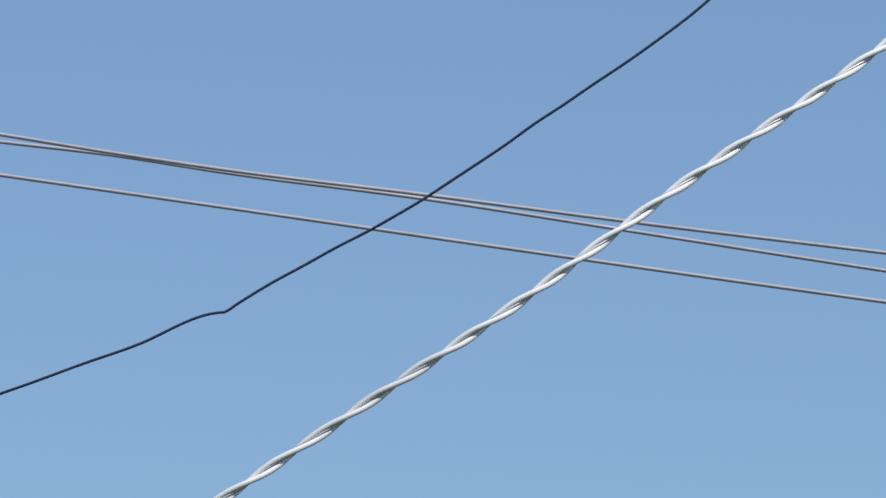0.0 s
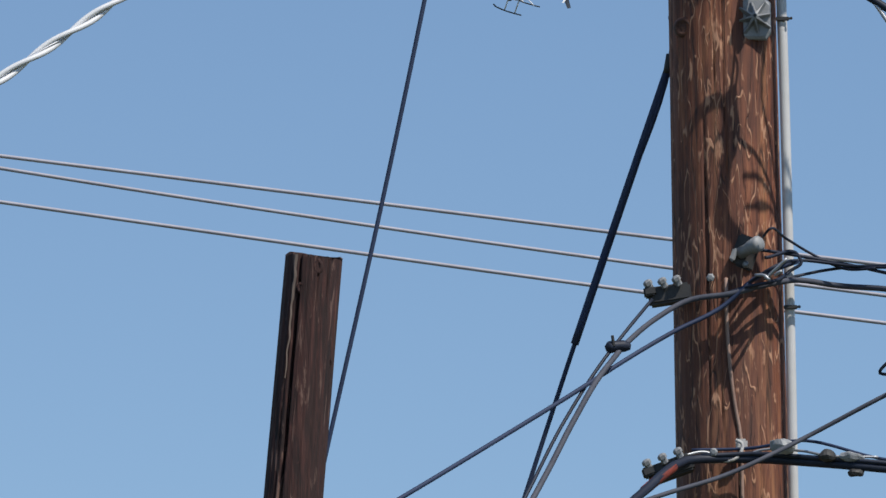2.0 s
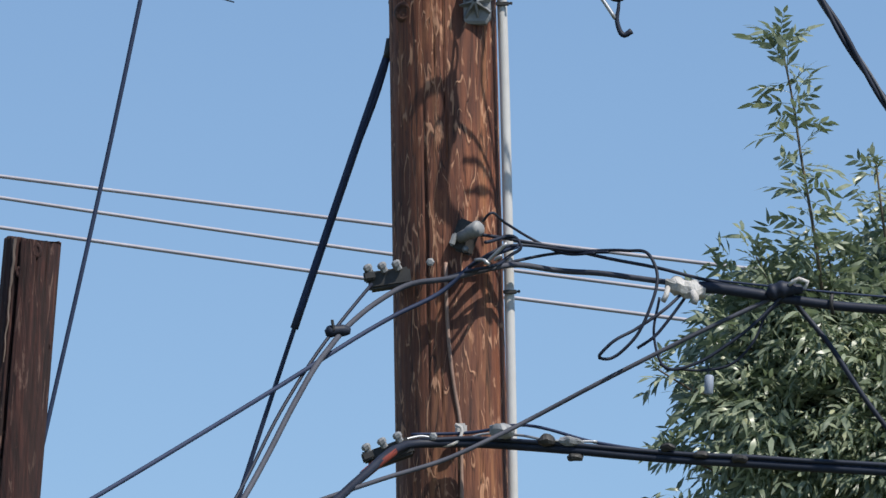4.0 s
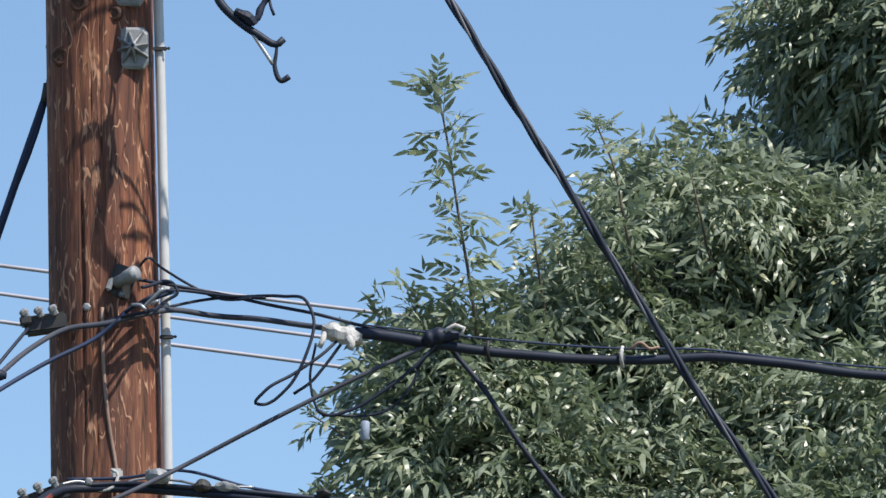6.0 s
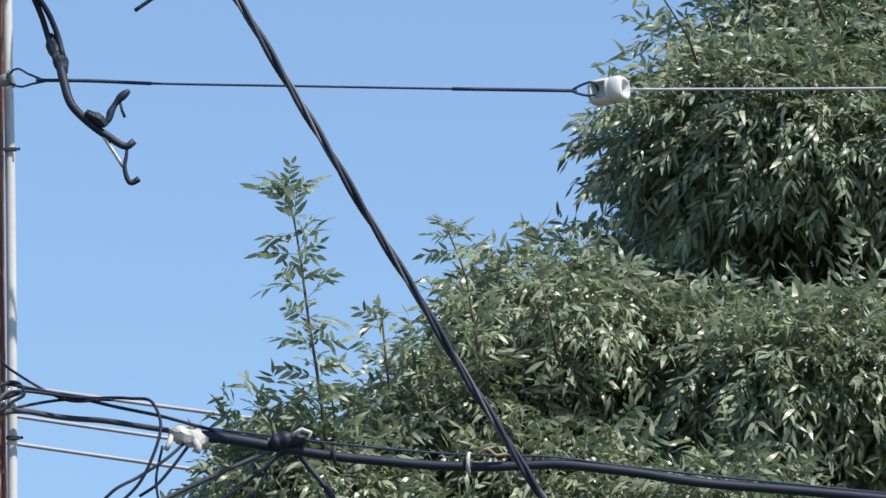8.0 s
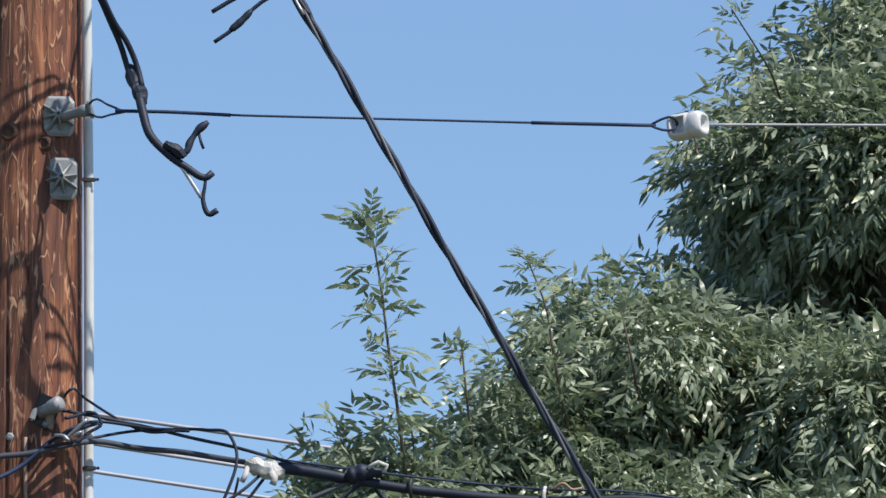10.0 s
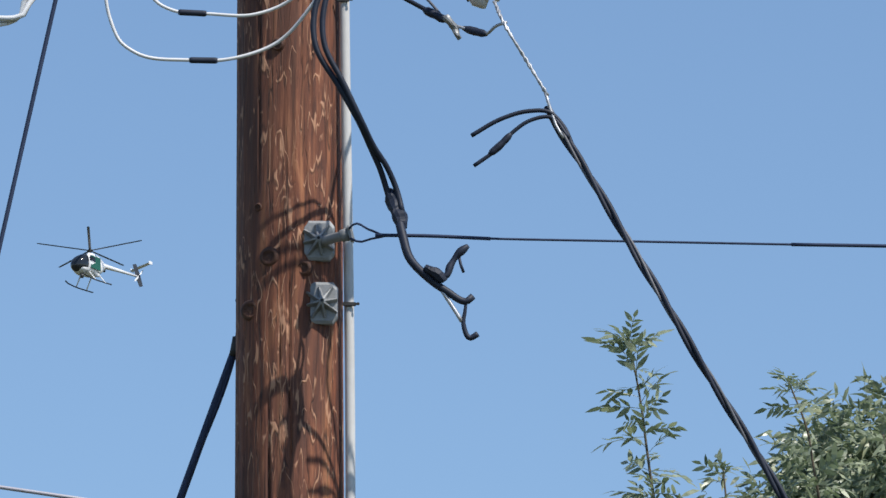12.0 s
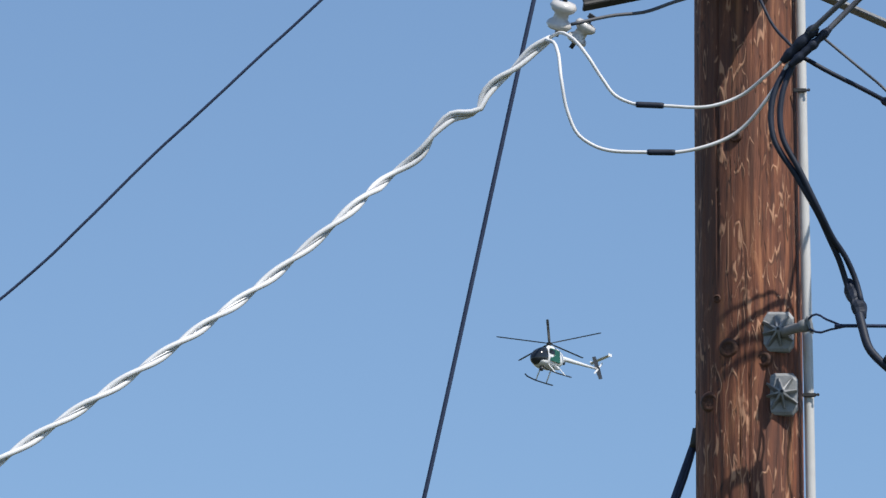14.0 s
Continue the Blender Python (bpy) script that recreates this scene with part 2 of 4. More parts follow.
def twisted(name, pts, strands, pitch, label, category, phase=0.0, swell=None):
    """Strands (part name, offset radius, own radius, material, angle, label) laid round one line."""
    at = Vector(pts[0])
    top = thing(name, at, label, category)
    path = spline([Vector(p) - at for p in pts], 0.016)
    fr = frames_along(path)
    for sname, off, r, mat, ang, lab in strands:
        run, line = 0.0, []
        for i, (q, t, a, b) in enumerate(fr):
            if i:
                run += (q - fr[i - 1][0]).length
            w = phase + ang + 2 * math.pi * (run / pitch + 0.10 * noise.noise(Vector((run * 1.3, 3, 1))))
            o = off * (swell(run) if swell else 1.0)
            line.append(q + (a * math.cos(w) + b * math.sin(w)) * o)
        v, f = sweep(line, r, 16)
        mesh_ob(sname, v, f, mat, top, lab)
    return top


# ---- ground ----
def ground():
    verts, faces = [], []
    n, size = 40, 2600.0
    for j in range(n + 1):
        for i in range(n + 1):
            x, y = (i / n * 2 - 1), (j / n * 2 - 1)
            x, y = x * abs(x) * size, y * abs(y) * size
            verts.append((x, y, 0.05 * noise.noise(Vector((x * 0.05, y * 0.05, 0))) - 0.02))
    for j in range(n):
        for i in range(n):
            a = j * (n + 1) + i
            faces.append((a, a + 1, a + n + 2, a + n + 1))
    tagged(mesh_ob("ground", verts, faces, M_GROUND), "dark patchy lawn under the wires", "ground", kind="structure")


ground()


# ---- wooden pole ----
def pole_x(z):
    return -0.070 - 0.0112 * (z - 5.2)


def pole_r(z):
    return 0.1435 - 0.0040 * (z - 5.2)


POLE_Y = 21.4


def round_timber(rows, segs, centre, radius, rough, checks):
    """Log surface: lengthwise ridges, knots and open checks (angle, width, depth, z from, z to)."""
    verts, faces = [], []
    for z in rows:
        c, r0 = centre(z), radius(z)
        for k in range(segs):
            w = 2 * math.pi * k / segs
            r = r0 + rough * (noise.noise(Vector((math.cos(w) * 7, math.sin(w) * 7, z * 0.8))) + 0.6 * noise.noise(Vector((math.cos(w) * 22, math.sin(w) * 22, z * 1.7))))
            for ang, wid, dep, z0, z1 in checks:
                if z0 < z < z1:
                    a = ang + 0.05 * noise.noise(Vector((ang * 9, 2, z * 2.2))) + 0.02 * noise.noise(Vector((ang * 5, 7, z * 9)))
                    dd = abs((w - a + math.pi) % (2 * math.pi) - math.pi)
                    taper = min(1.0, (z - z0) * 4, (z1 - z) * 4)
                    if dd < wid * taper:
                        r -= dep * taper * (1 - dd / (wid * taper))
            verts.append((c[0] + math.cos(w) * r, c[1] + math.sin(w) * r, z))
    n = len(rows)
    for i in range(n - 1):
        for k in range(segs):
            k2 = (k + 1) % segs
            faces.append((i * segs + k, i * segs + k2, (i + 1) * segs + k2, (i + 1) * segs + k))
    faces.append(tuple((n - 1) * segs + k for k in range(segs)))
    return verts, faces


A = math.radians
pole_rows = [-0.3 + i * 0.25 for i in range(20)] + [4.72 + i * 0.014 for i in range(212)] + [7.8 + i * 0.2 for i in range(8)]
v, f = round_timber(pole_rows, 220, lambda z: (pole_x(z), POLE_Y), pole_r, 0.0022,
                    [(A(270), 0.022, 0.014, 5.85, 6.62), (A(259), 0.020, 0.012, 6.0, 6.5), (A(262), 0.018, 0.010, 5.0, 5.6), (A(248), 0.03, 0.012, 5.3, 6.2), (A(295), 0.03, 0.010, 6.7, 7.6), (A(236), 0.03, 0.010, 6.6, 7.7)])
pole = thing("utility_pole", (pole_x(0), POLE_Y, 0), "tall red-brown creosoted wooden utility pole with pale flecks", "utility pole")
PO = Vector((pole_x(0), POLE_Y, 0))
mesh_ob("shaft", [Vector(q) - PO for q in v], f, M_POLE, pole)


def pole_surface(x, z, off=0.0):
    """The point on the pole's near side at a given x and height."""
    r = pole_r(z)
    dx = x - pole_x(z)
    return Vector((x, POLE_Y - math.sqrt(max(r * r - dx * dx, 0)) - off, z))


# ---- leaning cut-off post ----
def post_centre(z):
    return (-1.2835 + (z - 6.3) * 0.0855, 24.0)


post_rows = [-0.3 + i * 0.2 for i in range(27)] + [5.1 + i * 0.012 for i in range(102)]
v, f = round_timber(post_rows, 160, post_centre, lambda z: 0.0825 - 0.004 * (z - 6.3), 0.0030,
                    [(A(247), 0.085, 0.055, 4.0, 6.42), (A(285), 0.05, 0.014, 6.05, 6.45), (A(306), 0.05, 0.014, 6.0, 6.42), (A(232), 0.05, 0.012, 5.2, 6.0)])
QO = Vector((*post_centre(0), 0))
# slanted, ragged cut at the top
v = [Vector(q) for q in v]
for q in v:
    top = 6.312 - 0.16 * (q.x + 1.2835) + 0.20 * (q.y - 24.0) + 0.008 * noise.noise(Vector((q.x * 40, q.y * 40, 0)))
    if q.z > top:
        q.z = top
tagged(mesh_ob("wooden_post", [q - QO for q in v], f, M_POST), "dark weathered cut-off wooden post, leaning, split by a long crack", "post").location = QO
post = bpy.data.objects["wooden_post"]

# pale torn edge along the crack
rows, faces = [], []
for i in range(34):
    z = 6.30 - i * 0.011
    c = post_centre(z)
    wide = 0.10 * (1 - i / 36) * (1 + 0.5 * noise.noise(Vector((i * 0.4, 3, 0))))
    mid = A(236.5) + 0.05 * noise.noise(Vector((i * 0.25, 8, 2)))
    for a, off in ((mid - wide, 0.001), (mid, 0.006), (mid + wide * 0.8, 0.002)):
        rr = 0.0825 - 0.004 * (z - 6.3) + off
        rows.append(Vector((c[0] + math.cos(a) * rr, c[1] + math.sin(a) * rr, z)) - QO)
    if i:
        for k in range(2):
            faces.append((i * 3 + k, i * 3 + k + 1, i * 3 + k - 2, i * 3 + k - 3))
mesh_ob("splinter", rows, faces, mottled("torn_wood", (0.09, 0.066, 0.056), (0.22, 0.165, 0.135), 0.85, 0, 40, 0.5, 0.004, (1, 1, 0.2)), post, "pale torn strip of wood", False)

# ---- long wires ----
for nm, pts in (("upper", [(-22, 36, 11.95), (-6.508, 36.0, 9.623), (-6.000, 36.000, 9.530), (-5.495, 36.000, 9.445), (-4.615, 36.000, 9.318), (-3.717, 36.000, 9.183), (-2.584, 36.0, 9.024), (-0.338, 36.0, 8.713), (1.033, 36.0, 8.531), (14, 36, 7.1)]),
                ("middle", [(-22.721, 37.2, 12.444), (-6.721, 37.2, 9.855), (-6.200, 37.2, 9.784), (-5.678, 37.2, 9.693), (-4.769, 37.2, 9.556), (-3.841, 37.2, 9.394), (-2.669, 37.2, 9.189), (-0.350, 37.2, 8.819), (0.862, 37.2, 8.647), (14.467, 37.2, 6.973)]),
                ("lower", [(-22, 36, 11.9), (-6.504, 36.0, 9.439), (-2.585, 36.0, 8.806), (-0.467, 36.0, 8.482), (1.078, 36.0, 8.264), (14, 36, 6.6)])):
    wire("overhead_wire", pts, 0.0088, M_PALE_WIRE, "pale weathered overhead wire, nearly straight", "wire", "parallel overhead wires", 8, 0.1)

wire("thin_wire", [(3.0, 26, 12.9), (-1.471, 26, 8.732), (-1.962, 26, 8.258), (-2.482, 26, 7.745), (-2.947, 26, 7.420), (-3.324, 26, 7.166), (-3.93, 26, 6.828), (-3.967, 26, 6.804), (-3.99, 26, 6.802),
                   (-4.232, 26, 6.709), (-4.684, 26, 6.551), (-9.0, 26, 5.4)], 0.0048, M_DARK_WIRE, "thin dark sagging wire with small kinks", "wire", "", 6, 0.02, 0.0025)
wire("straight_wire", [(-0.25, 25, 10.85), (-0.763, 25, 8.458), (-1.133, 25, 6.655), (-1.302, 25, 5.895), (-2.62, 25, -0.1)], 0.0068, M_DARK_WIRE, "straight dark steel wire running down behind the post", "wire", "", 8, 0.05)

twisted("service_cable", [(-0.598, 21.120, 7.292), (-0.641, 21.120, 7.261), (-0.692, 21.120, 7.210), (-0.747, 21.120, 7.165), (-0.770, 21.120, 7.134), (-0.779, 21.120, 7.104), (-0.800, 21.120, 7.092), (-0.851, 21.120, 7.082), (-0.892, 21.120, 7.044), (-0.931, 21.120, 6.984), (-0.996, 21.120, 6.934), (-1.076, 21.0, 6.829), (-1.270, 20.9, 6.626), (-1.553, 20.7, 6.356), (-1.976, 20.5, 6.012), (-2.403, 20.3, 5.649),
                          (-2.738, 20.2, 5.402), (-3.063, 20.1, 5.160), (-5.2, 19.5, 3.9)],
        [("conductor", 0.0082, 0.0070, M_WHITE_CABLE, 0.0, ""), ("conductor", 0.0082, 0.0070, M_WHITE_CABLE, math.pi, ""), ("messenger", 0.0040, 0.0032, M_BARE, math.pi / 2, "bare aluminium strand")],
        0.285, "twisted service cable of white insulated conductors", "cable")

twisted("black_twisted_cable", [(0.571, 20.92, 6.822), (0.605, 20.9, 6.755), (0.660, 20.88, 6.66), (0.775, 20.85, 6.46), (0.905, 20.8, 6.222), (1.045, 20.8, 5.989), (1.252, 20.8, 5.645), (1.413, 20.8, 5.386), (1.535, 20.8, 5.205), (2.6, 20.6, 3.6)],
        [("conductor", 0.0066, 0.0062, M_BLACK, 0.0, ""), ("conductor", 0.0066, 0.0062, M_BLACK, 2.2, ""), ("messenger", 0.0058, 0.0038, M_GREY_CABLE, 4.2, "dull grey messenger strand")],
        0.42, "twisted black drop cable crossing before the tree", "cable")

# ---- tree ----
def leaf_cloud(name, lobes, parent, mat, seed):
    """Pinnate leaves, seven narrow leaflets each, spread over the outer shells of leafy lobes."""
    rng = np.random.default_rng(seed)
    O, D, N, S = [], [], [], []
    for cx, cy, cz, rx, ry, rz, count in lobes:
        # tufts on the lobe's shell, each a spray of leaves
        count = int(count * 1.45)
        k = max(4, count // 46)
        u = rng.normal(size=(k * 3, 3))
        u /= np.linalg.norm(u, axis=1)[:, None]
        # the sunny top of a lobe is full, its underside thin
        keep = rng.random(len(u)) < np.clip(0.62 + 0.75 * u[:, 2], 0.18, 1.0)
        u = u[keep][:k]
        k = len(u)
        lump = np.array([noise.noise(Vector((a * 2.6 + cx, b * 2.6 + cy, c * 2.6 + cz))) for a, b, c in u])
        rad = (0.50 + 0.50 * rng.random(k) ** 0.5) * np.minimum(1 + 0.30 * lump, 1.12)
        tuft = u * rad[:, None] * np.array((rx, ry, rz))
        size = 0.75 + 0.6 * rng.random(k)
        w = rng.integers(0, k, count)
        loose = rng.normal(size=(count, 3)) * (0.085 * size[w])[:, None]
        pos = np.array((cx, cy, cz)) + tuft[w] + loose
        out = u[w] / np.array((rx, ry, rz))
        out /= np.linalg.norm(out, axis=1)[:, None]
        d = out * 0.55 + loose * 7.5 + rng.normal(size=(count, 3)) * 0.3
        d[:, 2] -= 0.1 + 0.25 * rng.random(count)
        d /= np.linalg.norm(d, axis=1)[:, None]
        nn = out * 0.30 + np.array(to_sun) * 0.75 + np.array((0, -0.15, 0.25)) + rng.normal(size=(count, 3)) * 0.42
        nn -= d * (nn * d).sum(1)[:, None]
        nn /= np.linalg.norm(nn, axis=1)[:, None]
        O.append(pos), D.append(d), N.append(nn), S.append(0.75 + 0.5 * rng.random(count))
    O, D, N, S = np.concatenate(O), np.concatenate(D), np.concatenate(N), np.concatenate(S)
    side = np.cross(D, N)
    verts = []
    for along, lat in ((0.05, 1), (0.05, -1), (0.09, 1), (0.09, -1), (0.13, 1), (0.13, -1), (0.145, 0)):
        n = len(O)
        b = O + D * (along * S)[:, None] - np.array((0, 0, 1)) * (along ** 2 * 2.0 * S)[:, None]
        w = rng.normal(size=(n, 1)) * 0.25
        dr = D * (0.75 + w) + side * lat * 0.75 + N * rng.normal(size=(n, 1)) * 0.3 - np.array((0, 0, 1)) * (0.15 + 0.75 * rng.random((n, 1)))
        dr /= np.linalg.norm(dr, axis=1)[:, None]
        nl = N + rng.normal(size=(n, 3)) * 0.35
        nl -= dr * (nl * dr).sum(1)[:, None]
        nl /= np.linalg.norm(nl, axis=1)[:, None]
        sd = np.cross(dr, nl)
        L = ((0.054 + 0.032 * rng.random(n)) * S)[:, None]
        wd = L * (0.09 + 0.045 * rng.random((n, 1)))
        curl = L * (rng.random((n, 1)) * 0.5 - 0.08)
        twist = sd * np.cos(0.5) + nl * np.sin(0.5)
        p1 = b + dr * L * 0.30 + nl * L * 0.03
        p2 = b + dr * L * 0.66 - nl * curl * 0.35
        tip = b + dr * L * 0.97 - nl * curl
        verts.append(np.stack([b, p1 + sd * wd, p1 - sd * wd, p2 + twist * wd * 0.78, p2 - twist * wd * 0.78, tip], 1))
    V = np.concatenate(verts).reshape(-1, 3)
    k = len(V) // 6
    idx = np.arange(k)[:, None] * 6
    F = np.concatenate([idx + np.array(t) for t in ((0, 2, 1), (1, 2, 3), (2, 4, 3), (3, 4, 5))])
    me = bpy.data.meshes.new(name)
    me.vertices.add(len(V))
    me.vertices.foreach_set("co", V.astype(np.float32).ravel())
    me.loops.add(len(F) * 3)
    me.loops.foreach_set("vertex_index", F.astype(np.int32).ravel())
    me.polygons.add(len(F))
    me.polygons.foreach_set("loop_start", np.arange(0, len(F) * 3, 3, dtype=np.int32))
    me.update(calc_edges=True)
    me.materials.append(mat)
    ob = new(name, me)
    ob.parent = parent
    return ob


TO = Vector((3.9, 32.0, 0))
tree = thing("tree", TO, "dense leafy tree with narrow pinnate grey-green leaves", "tree")
LOBES = [(3.22, 31.4, 8.62, 0.54, 0.75, 0.24, 3000), (3.38, 31.7, 9.06, 0.48, 0.6, 0.20, 1600), (2.72, 31.2, 8.64, 0.18, 0.24, 0.17, 650), (4.18, 32.1, 9.95, 0.86, 0.9, 0.75, 3400), (3.75, 32.0, 9.45, 0.62, 0.7, 0.34, 2000),
         (2.96, 30.85, 7.60, 0.44, 0.75, 0.15, 2700), (3.66, 31.0, 7.58, 0.42, 0.75, 0.18, 2100), (2.55, 31.0, 7.70, 0.20, 0.50, 0.12, 900),
         (2.16, 31.0, 7.82, 0.24, 0.60, 0.13, 1500), (1.80, 30.7, 7.40, 0.22, 0.30, 0.16, 900), (2.10, 30.5, 7.12, 0.32, 0.36, 0.10, 1000),
         (2.72, 30.2, 6.92, 0.32, 0.45, 0.12, 900), (1.10, 30.5, 7.18, 0.11, 0.2, 0.10, 260),
         (1.36, 30.5, 7.00, 0.40, 0.45, 0.24, 1250), (1.15, 30.3, 6.72, 0.26, 0.40, 0.20, 560), (1.75, 30.2, 6.66, 0.44, 0.45, 0.20, 1250), (2.45, 30.1, 6.46, 0.42, 0.5, 0.20, 1300),
         (2.15, 30.3, 6.2, 0.70, 0.7, 0.33, 1500), (3.4, 30.3, 6.0, 1.05, 0.9, 0.40, 2000),
         (3.05, 32.6, 8.2, 0.7, 0.45, 0.55, 1700), (2.40, 31.9, 7.4, 0.56, 0.42, 0.50, 1800), (3.4, 32.0, 7.3, 0.9, 0.5, 0.7, 2000), (2.2, 31.5, 6.7, 0.5, 0.4, 0.45, 1000),
         (4.45, 32.2, 8.9, 0.9, 0.8, 0.9, 2600), (4.4, 32.4, 10.4, 1.3, 1.3, 0.9, 1400), (5.6, 32.6, 8.6, 1.3, 1.3, 1.5, 1200), (4.0, 33.4, 8.4, 1.6, 1.0, 1.6, 1200)]
crown = leaf_cloud("crown", [(a - TO.x, b - TO.y, c, d, e, g, n) for a, b, c, d, e, g, n in LOBES], tree, M_LEAF, 5)
crown["kind"] = "stuff"
tube("trunk", [(0, 0, -0.2), (0.05, 0.02, 1.5), (-0.05, 0, 3.0), (0.1, 0.1, 4.8), (0.0, 0.1, 7.0), (0.2, 0.1, 9.5)], lambda t: 0.19 - 0.15 * t, M_BARK, tree, "", 14, 0.1)
for a, b, c, d, e, g, n in LOBES:
    q = Vector((a, b, c)) - TO
    s = Vector((0.05, 0.05, max(3.0, q.z - 2.2)))
    tube("limb", [s, s.lerp(q, 0.5) + Vector((0, 0, -0.15)), q, q + Vector((random.uniform(-0.1, 0.1), 0, 0.05))], lambda t: 0.065 - 0.055 * t, M_BARK, tree, "", 8, 0.08)

# ---- shoots of the tree against the sky ----
def pinnate_leaf(name, seed):
    """One leaf: a thin stalk with seven folded lanceolate leaflets, along +x."""
    rng = random.Random(seed)
    verts, faces = [], []

    def blade(b, d, n, L):
        s = d.cross(n)
        w = L * rng.uniform(0.135, 0.175)
        droop = L * rng.uniform(0.0, 0.3)
        p1, p2 = b + d * L * 0.3 + n * L * 0.02, b + d * L * 0.66 - n * droop * 0.35
        k = len(verts)
        verts.extend([b, p1 + s * w, p1 - s * w, p2 + s * w * 0.8, p2 - s * w * 0.8, b + d * L - n * droop])
        faces.extend([(k, k + 2, k + 1), (k + 1, k + 2, k + 4, k + 3), (k + 3, k + 4, k + 5)])

    stalk = [Vector((x, 0, -x * x * 1.6)) for x in (0, 0.03, 0.06, 0.09, 0.12)]
    v, f = sweep(stalk, 0.0012, 3)
    verts.extend(v), faces.extend(f)
    for x in (0.035, 0.065, 0.095):
        for s in (1, -1):
            d = Vector((0.8 + rng.uniform(-0.2, 0.2), s * 0.75, -0.10 + rng.uniform(-0.55, 0.55))).normalized()
            n = (Vector((rng.uniform(-0.3, 0.3), 0, 1)) - d * d.z).normalized()
            n = (n - d * n.dot(d)).normalized()
            blade(Vector((x, 0, -x * x * 1.6)), d, n, rng.uniform(0.046, 0.072))
    blade(Vector((0.12, 0, -0.023)), Vector((0.9, 0, -0.43)).normalized(), Vector((0.43, 0, 0.9)), 0.060)
    me = bpy.data.meshes.new(name)
    me.from_pydata([tuple(q) for q in verts], [], faces)
    me.materials.append(M_LEAF)
    return me


LEAVES = [pinnate_leaf("leaf", k) for k in range(5)]


def shoot(pts, count, tip, first, seed, size=1.0):
    """A young upright stem with drooping leaves on all sides and a tuft at its tip."""
    rng = random.Random(seed)
    o = Vector(pts[-1])
    line = spline([Vector(p) - o for p in reversed(pts)], 0.02)
    v, f = sweep(line, lambda t: 0.0085 - 0.0055 * t, 6)
    st = mesh_ob("shoot", v, f, M_TWIG, tree, "upright young shoot with sparse leaves")
    st.location = o - TO
    fr = frames_along(line)
    for i in range(count + tip):
        u = first + (1 - first) * (i + rng.uniform(-0.3, 0.3)) / count if i < count else 1 - rng.random() * 0.05
        q, t, a, b = fr[max(0, min(len(fr) - 1, int(u * (len(fr) - 1))))]
        az = i * 2.4 + rng.uniform(-0.5, 0.5)
        pitch = rng.uniform(-0.15, 1.1) if i < count else rng.uniform(0.3, 1.05)
        m = Matrix.LocRotScale(q, Euler((rng.uniform(-1.1, 1.1), -pitch, az)), Vector.Fill(3, size * rng.uniform(0.6, 1.1) * (1.0 if i < count else 0.7)))
        lf = new("leaf", rng.choice(LEAVES))
        lf.parent = st
        lf.matrix_basis = m


shoot([(1.110, 30.0, 8.235), (1.150, 30.0, 8.026), (1.190, 30.0, 7.733), (1.228, 30.0, 7.483), (1.30, 30.4, 7.0)], 58, 10, 0.26, 11, 1.15)
shoot([(1.70, 30.1, 8.09), (1.769, 30.1, 7.903), (1.789, 30.1, 7.777), (1.9, 30.4, 7.35)], 26, 9, 0.35, 12, 1.15)
shoot([(1.46, 30.1, 7.77), (1.476, 30.1, 7.609), (1.55, 30.4, 7.2)], 10, 6, 0.4, 13, 1.1)
shoot([(2.465, 30.3, 9.09), (2.60, 30.5, 8.95), (2.72, 31.0, 8.90), (2.9, 31.4, 8.85)], 13, 5, 0.2, 25, 0.9)
shoot([(1.02, 30.1, 7.42), (1.10, 30.1, 7.25), (1.3, 30.4, 6.95)], 20, 6, 0.2, 16, 1.1)
shoot([(0.78, 30.1, 6.95), (0.90, 30.1, 6.85), (1.2, 30.4, 6.6)], 11, 4, 0.2, 17, 1.05)
shoot([(2.05, 30.2, 7.92), (2.08, 30.2, 7.78), (2.15, 30.4, 7.5)], 8, 4, 0.3, 18, 1.05)
shoot([(0.66, 30.1, 6.72), (0.80, 30.1, 6.66), (1.2, 30.4, 6.5)], 16, 5, 0.15, 19, 1.05)
shoot([(0.64, 30.1, 7.02), (0.78, 30.1, 6.93), (1.15, 30.4, 6.75)], 14, 5, 0.15, 21, 1.05)
shoot([(0.92, 30.1, 7.18), (1.02, 30.1, 7.05), (1.25, 30.4, 6.8)], 22, 6, 0.15, 23, 1.1)
shoot([(1.28, 30.2, 7.50), (1.30, 30.2, 7.35), (1.40, 30.4, 7.0)], 20, 6, 0.2, 24, 1.1)
shoot([(2.9, 30.3, 9.55), (2.95, 30.3, 9.35), (3.15, 30.6, 9.0)], 9, 5, 0.25, 20)


# ---- shaping of fittings ----
def along(a, b, roll=0.0):
    """A pose at a whose z axis points to b."""
    d = Vector(b) - Vector(a)
    return Matrix.Translation(a) @ d.to_track_quat("Z", "Y").to_matrix().to_4x4() @ Matrix.Rotation(roll, 4, "Z")


def lathe(profile, segs=24):
    """Bmesh turned about z from (radius, height) pairs."""
    bm = bmesh.new()
    rings = [[bm.verts.new((r * math.cos(2 * math.pi * k / segs), r * math.sin(2 * math.pi * k / segs), z)) for k in range(segs)] for r, z in profile]
    for a, b in zip(rings, rings[1:]):
        for k in range(segs):
            bm.faces.new((a[k], a[(k + 1) % segs], b[(k + 1) % segs], b[k]))
    bm.faces.new(rings[0][::-1])
    bm.faces.new(rings[-1])
    return bm


def slab(x, y, z, bevel=0.003, segs=2):
    bm = bmesh.new()
    bmesh.ops.create_cube(bm, size=1.0, matrix=Matrix.Diagonal((x, y, z, 1)))
    bmesh.ops.bevel(bm, geom=bm.edges[:], offset=bevel, segments=segs, affect="EDGES")
    return bm


